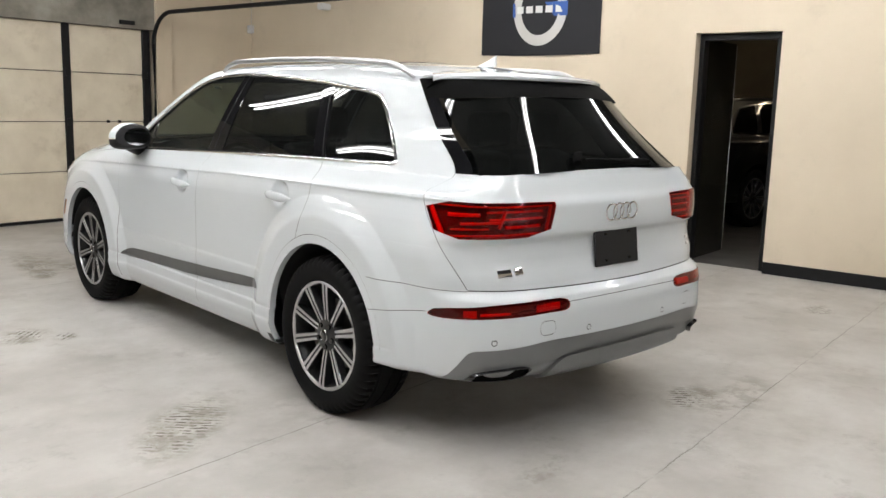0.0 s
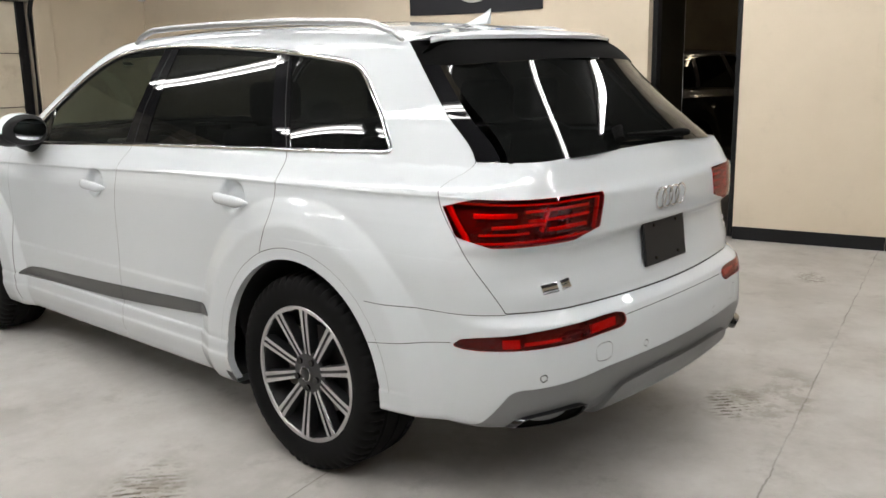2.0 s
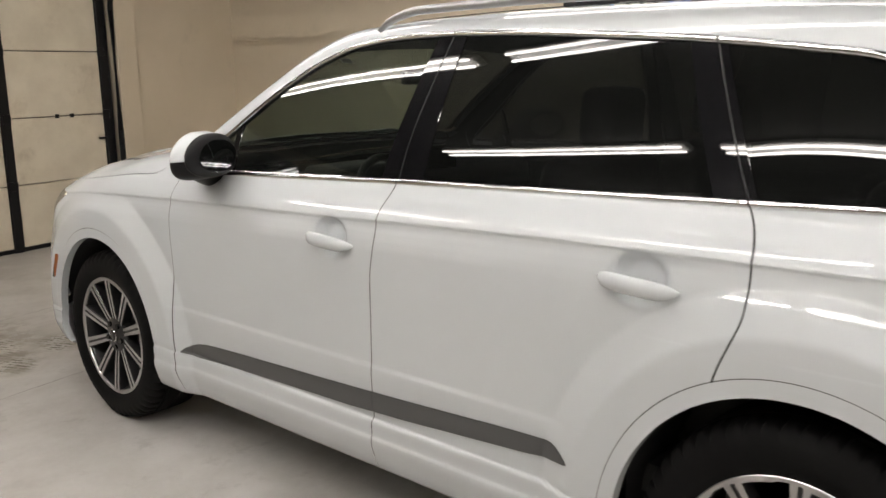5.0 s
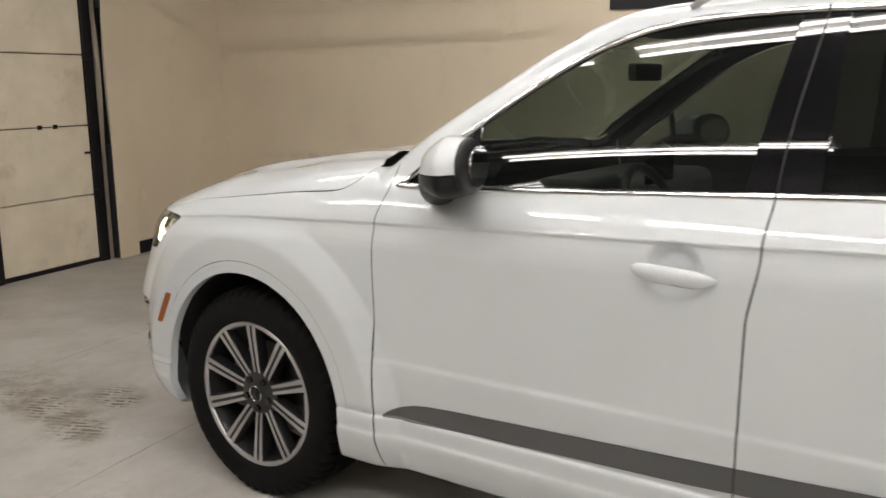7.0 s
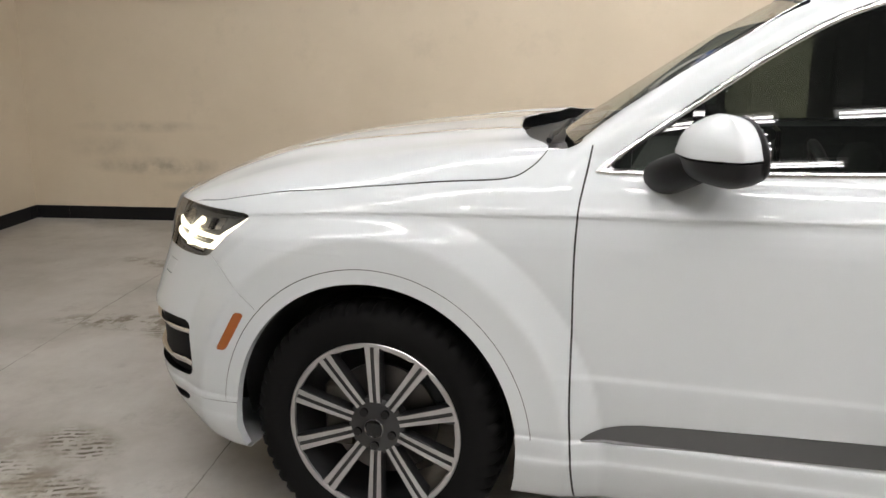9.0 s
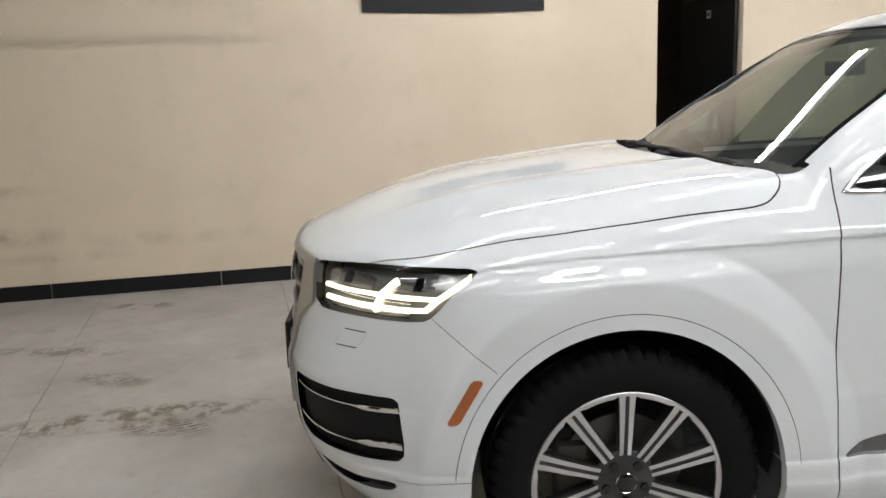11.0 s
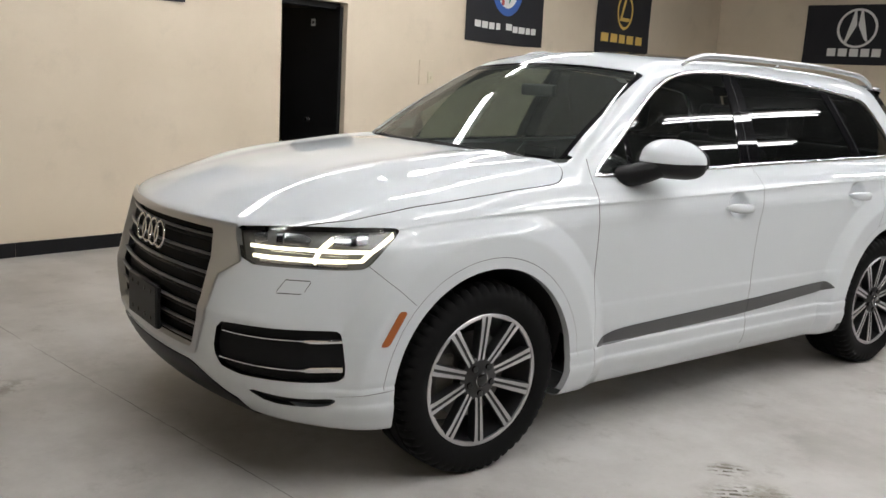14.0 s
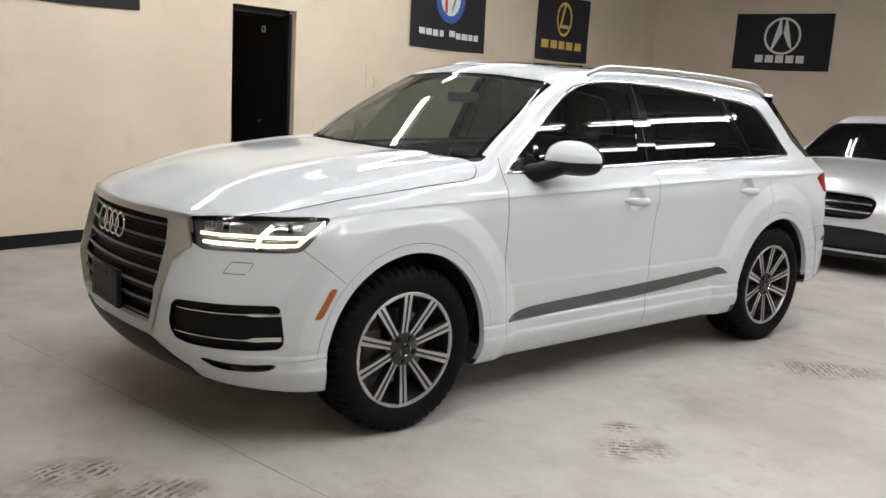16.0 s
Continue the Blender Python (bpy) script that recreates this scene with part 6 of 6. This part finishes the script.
# ---- a black car in the next room: the same kind of body, all dark ----
BLACK_CAR = material("black_car_paint", (0.006, 0.006, 0.007), 0.3, coat=1.0)
dark_car = thing("car", "black estate-bodied car parked in the next room", "car", Matrix.Translation((7.31, 3.24, 0)) @ Matrix.Rotation(radians(-92), 4, "Z"))
panel("body_shell", sheet, "side hood hatch bumper_front bumper_rear trim trim_front diffuser chin blade fog slot marker grille_frame pillar pillar_rear divider screen_band rear_band roof cowl sunroof", BLACK_CAR, dark_car, skin)
panel("underbody", sheet, "underbody", BLACK_PLASTIC, dark_car, skin)
for side in ("left", "right"):
    for name in ("fender", "door_front", "door_rear"):
        panel(name, sheet, name, BLACK_CAR, dark_car, skin, side)
    panel("window_surround", sheet, "chrome", CHROME_SOFT, dark_car, skin, side, lift=0.004)
    panel("window", sheet, "glass_front glass_rear glass", BLACK_GLOSS, dark_car, skin, side, lift=-0.004)
    panel("tail_lamp", sheet, "tail reflector", RED_DARK, dark_car, skin, side)
    panel("headlamp", sheet, "headlamp", LAMP_DARK, dark_car, skin, side)
panel("windscreen", sheet, "windscreen", BLACK_GLOSS, dark_car, skin)
panel("rear_window", sheet, "rear_glass", BLACK_GLOSS, dark_car, skin)
for y in (AXLE_R, AXLE_F):
    wheel(Matrix.Translation((-0.928, y, HUB_Z)), dark_car, 0.3)
    wheel(Matrix.Translation((0.928, y, HUB_Z)) @ Matrix.Rotation(math.pi, 4, "Z"), dark_car, 0.3)

# ---- a silver saloon behind the white car: y forward from its nose ----
SILVER_CAR = material("silver_car_paint", (0.66, 0.67, 0.685), 0.36, metal=0.45, coat=1.0)
s_side = pchip([0.15, 0.30, 0.55, 0.80, 0.92, 0.98, 1.20, 1.40, 1.5], [0.80, 0.88, 0.915, 0.905, 0.87, 0.83, 0.69, 0.55, 0.46])
s_roof = pchip([-4.6, -3.8, -3.0, -2.4, -2.0, -1.6], [1.05, 1.31, 1.48, 1.51, 1.49, 1.42])
s_hood = pchip([-1.6, -1.30, -0.8, -0.4, -0.15, -0.03, 0.1], [1.06, 1.03, 0.97, 0.90, 0.80, 0.70, 0.5])
s_front = pchip([0.1, 0.2, 0.35, 0.55, 0.70, 0.82], [-0.16, -0.05, 0.0, 0.0, -0.02, -0.07])


def saloon(x, y, z):
    a = np.abs(x)
    top = smin(s_roof(y) - 0.12 * x * x, smax(s_hood(y) - 0.07 * x * x, 1.02 + (-1.28 - y) * 0.56 - 0.12 * x * x, 0.03), 0.08)
    f = smax(a - s_side(z) - 0.0 * y + 0.10 * sstep(-0.5, 0.0, y) * a + 0.12 * sstep(-4.0, -4.9, y), z - top, 0.06)
    f = smax(f, np.maximum(y - s_front(z) + 0.14 * x * x + 1.2 * np.maximum(0, a - 0.5) ** 2.2, -4.88 + 0.15 * x * x - y), 0.07)
    return smax(f, 0.16 - z, 0.03)


silver = Sheet(*skin_grid(saloon, (-4.0, -0.9), (-4.2, -0.6), 0.62, 200, 120), "body")
silver.cut("body", lambda x, y, z: np.maximum(np.minimum(np.hypot(y + 0.82, z - 0.33), np.hypot(y + 3.76, z - 0.33)) - 0.365, 0.5 + x), "hole")
s_glass = poly_distance([(-1.75, 1.02), (-2.2, 1.26), (-2.7, 1.36), (-3.3, 1.34), (-3.75, 1.22), (-3.9, 1.05), (-2.6, 1.00)], 2)
silver.cut("body", lambda x, y, z: np.maximum(s_glass(y, z), 0.45 + x), "side_glass")
silver.cut("body", lambda x, y, z: np.maximum.reduce([-x - 0.73 - (y + 1.35) * 0.20, -2.0 - y, y + 1.33, 1.0 - z]), "screen")
s_grille = poly_distance([(0.0, 0.775), (0.36, 0.765), (0.425, 0.71), (0.39, 0.58), (0.31, 0.545), (0.0, 0.535), (-0.31, 0.545), (-0.425, 0.71), (-0.36, 0.765)], 2)
silver.cut("body", lambda x, y, z: np.maximum(s_grille(-x, z), -0.6 - y), "grille")
s_low = poly_distance([(-0.4, 0.46), (0.50, 0.46), (0.60, 0.40), (0.70, 0.28), (0.66, 0.24), (-0.4, 0.24)], 1)
silver.cut("body", lambda x, y, z: np.maximum(s_low(-x, z), -0.6 - y), "intake")
s_side_in = poly_distance([(0.66, 0.47), (0.86, 0.44), (0.86, 0.30), (0.76, 0.30)], 1)
silver.cut("body", lambda x, y, z: np.maximum(s_side_in(-x, z), -0.6 - y), "intake")
s_lamp = poly_distance([(0.495, 0.73), (0.585, 0.79), (0.84, 0.80), (0.89, 0.74), (0.76, 0.64), (0.53, 0.63)], 2)
silver.cut("body", lambda x, y, z: np.maximum(s_lamp(-x, z), -0.8 - y), "lamp")
silver.cut("body", lambda x, y, z: np.maximum(z - 0.215, 0.2 - 10 * (y > -1.0)), "splitter")
silver.seam("body", lambda x, y, z: np.where((z > 0.72) & (y > -1.25), -x - 0.70 - 0.10 * (-y), 1.0), 0.003)
saloon_car = thing("car", "silver saloon with a wide slatted grille parked behind", "car", Matrix.Translation((0.12, -2.79, 0)) @ Matrix.Rotation(radians(12), 4, "Z"))
panel("body_shell", silver, "body", SILVER_CAR, saloon_car, saloon, thick=0.01)
panel("panel_gap", silver, "gap", GAP, saloon_car, saloon, lift=-0.004)
panel("windscreen", silver, "screen", TINT_FRONT, saloon_car, saloon, lift=-0.003)
s_gr = panel("grille", silver, "grille", BLACK_GLOSS, saloon_car, saloon, lift=-0.035)
panel("grille_frame", silver, "grille", CHROME_SOFT, saloon_car, saloon, lift=0.006, thick=0.045, rim_only=True)
panel("lower_intake", silver, "intake", BLACK_PLASTIC, saloon_car, saloon, lift=-0.03)
panel("intake_wall", silver, "intake", BLACK_PLASTIC, saloon_car, saloon, lift=0.0, thick=0.03, rim_only=True)
panel("splitter", silver, "splitter", BLACK_PLASTIC, saloon_car, saloon, lift=0.003)
for side in ("left", "right"):
    panel("window", silver, "side_glass", TINT, saloon_car, saloon, side, lift=-0.004)
    lamp = panel("headlamp", silver, "lamp", LENS, saloon_car, saloon, side)
    panel("housing", silver, "lamp", BLACK_GLOSS, lamp, saloon, side, lift=-0.04)
    s = 1 if side == "right" else -1
    for z, x0, x1 in ((0.755, 0.56, 0.84), (0.675, 0.54, 0.76)):
        xs = np.linspace(x0, x1, 9)
        p, _ = on_skin("nose", xs * 0, 0 * xs + z, f=lambda x, y, z: saloon(x, y - 4.0, z))
        pts_ = []
        for x in xs:
            q, _ = on_skin("nose", -x, z, -0.012, f=lambda a, b, c: saloon(a, b - 4.0, c))
            pts_.append((s * x, q[0][1] - 4.0, z))
        part("light_guide", tube(bmesh.new(), pts_, 0.008, seg=6), LAMP_CHROME, lamp, smooth=40)
for z in (0.695, 0.620):
    xs = np.linspace(-0.385, 0.385, 25)
    q, _ = on_skin("nose", xs, 0 * xs + z, -0.004, f=lambda a, b, c: saloon(a, b - 4.0, c))
    part("slat", tube(bmesh.new(), q - np.array([0, 4.0, 0]), 0.019, seg=8, flat=0.7), CHROME_SOFT, s_gr, smooth=40)
panel("cabin_lining", silver, "body", CABIN, saloon_car, saloon, lift=-0.03)
for x in (-0.36, 0.36):
    seat = part("seat", soft_box(x - 0.24, x + 0.24, -2.75, -2.25, 0.40, 0.60), SEAT, saloon_car, smooth=True)
    part("backrest", soft_box(x - 0.24, x + 0.24, -2.90, -2.75, 0.5, 1.08, 0.05, 10), SEAT, seat, smooth=True)
for y in (-0.82, -3.76):
    for s in (-1, 1):
        wheel(Matrix.Translation((s * 0.89, y, 0.345)) @ Matrix.Rotation(0 if s < 0 else math.pi, 4, "Z") @ Matrix.Scale(0.345 / HUB_Z, 4), saloon_car, 0.2)
for s in (-1, 1):
    part("mirror", soft_box(s * 0.98 - 0.10, s * 0.98 + 0.10, -1.72, -1.60, 0.98, 1.11, 0.05), SILVER_CAR, saloon_car, smooth=True)
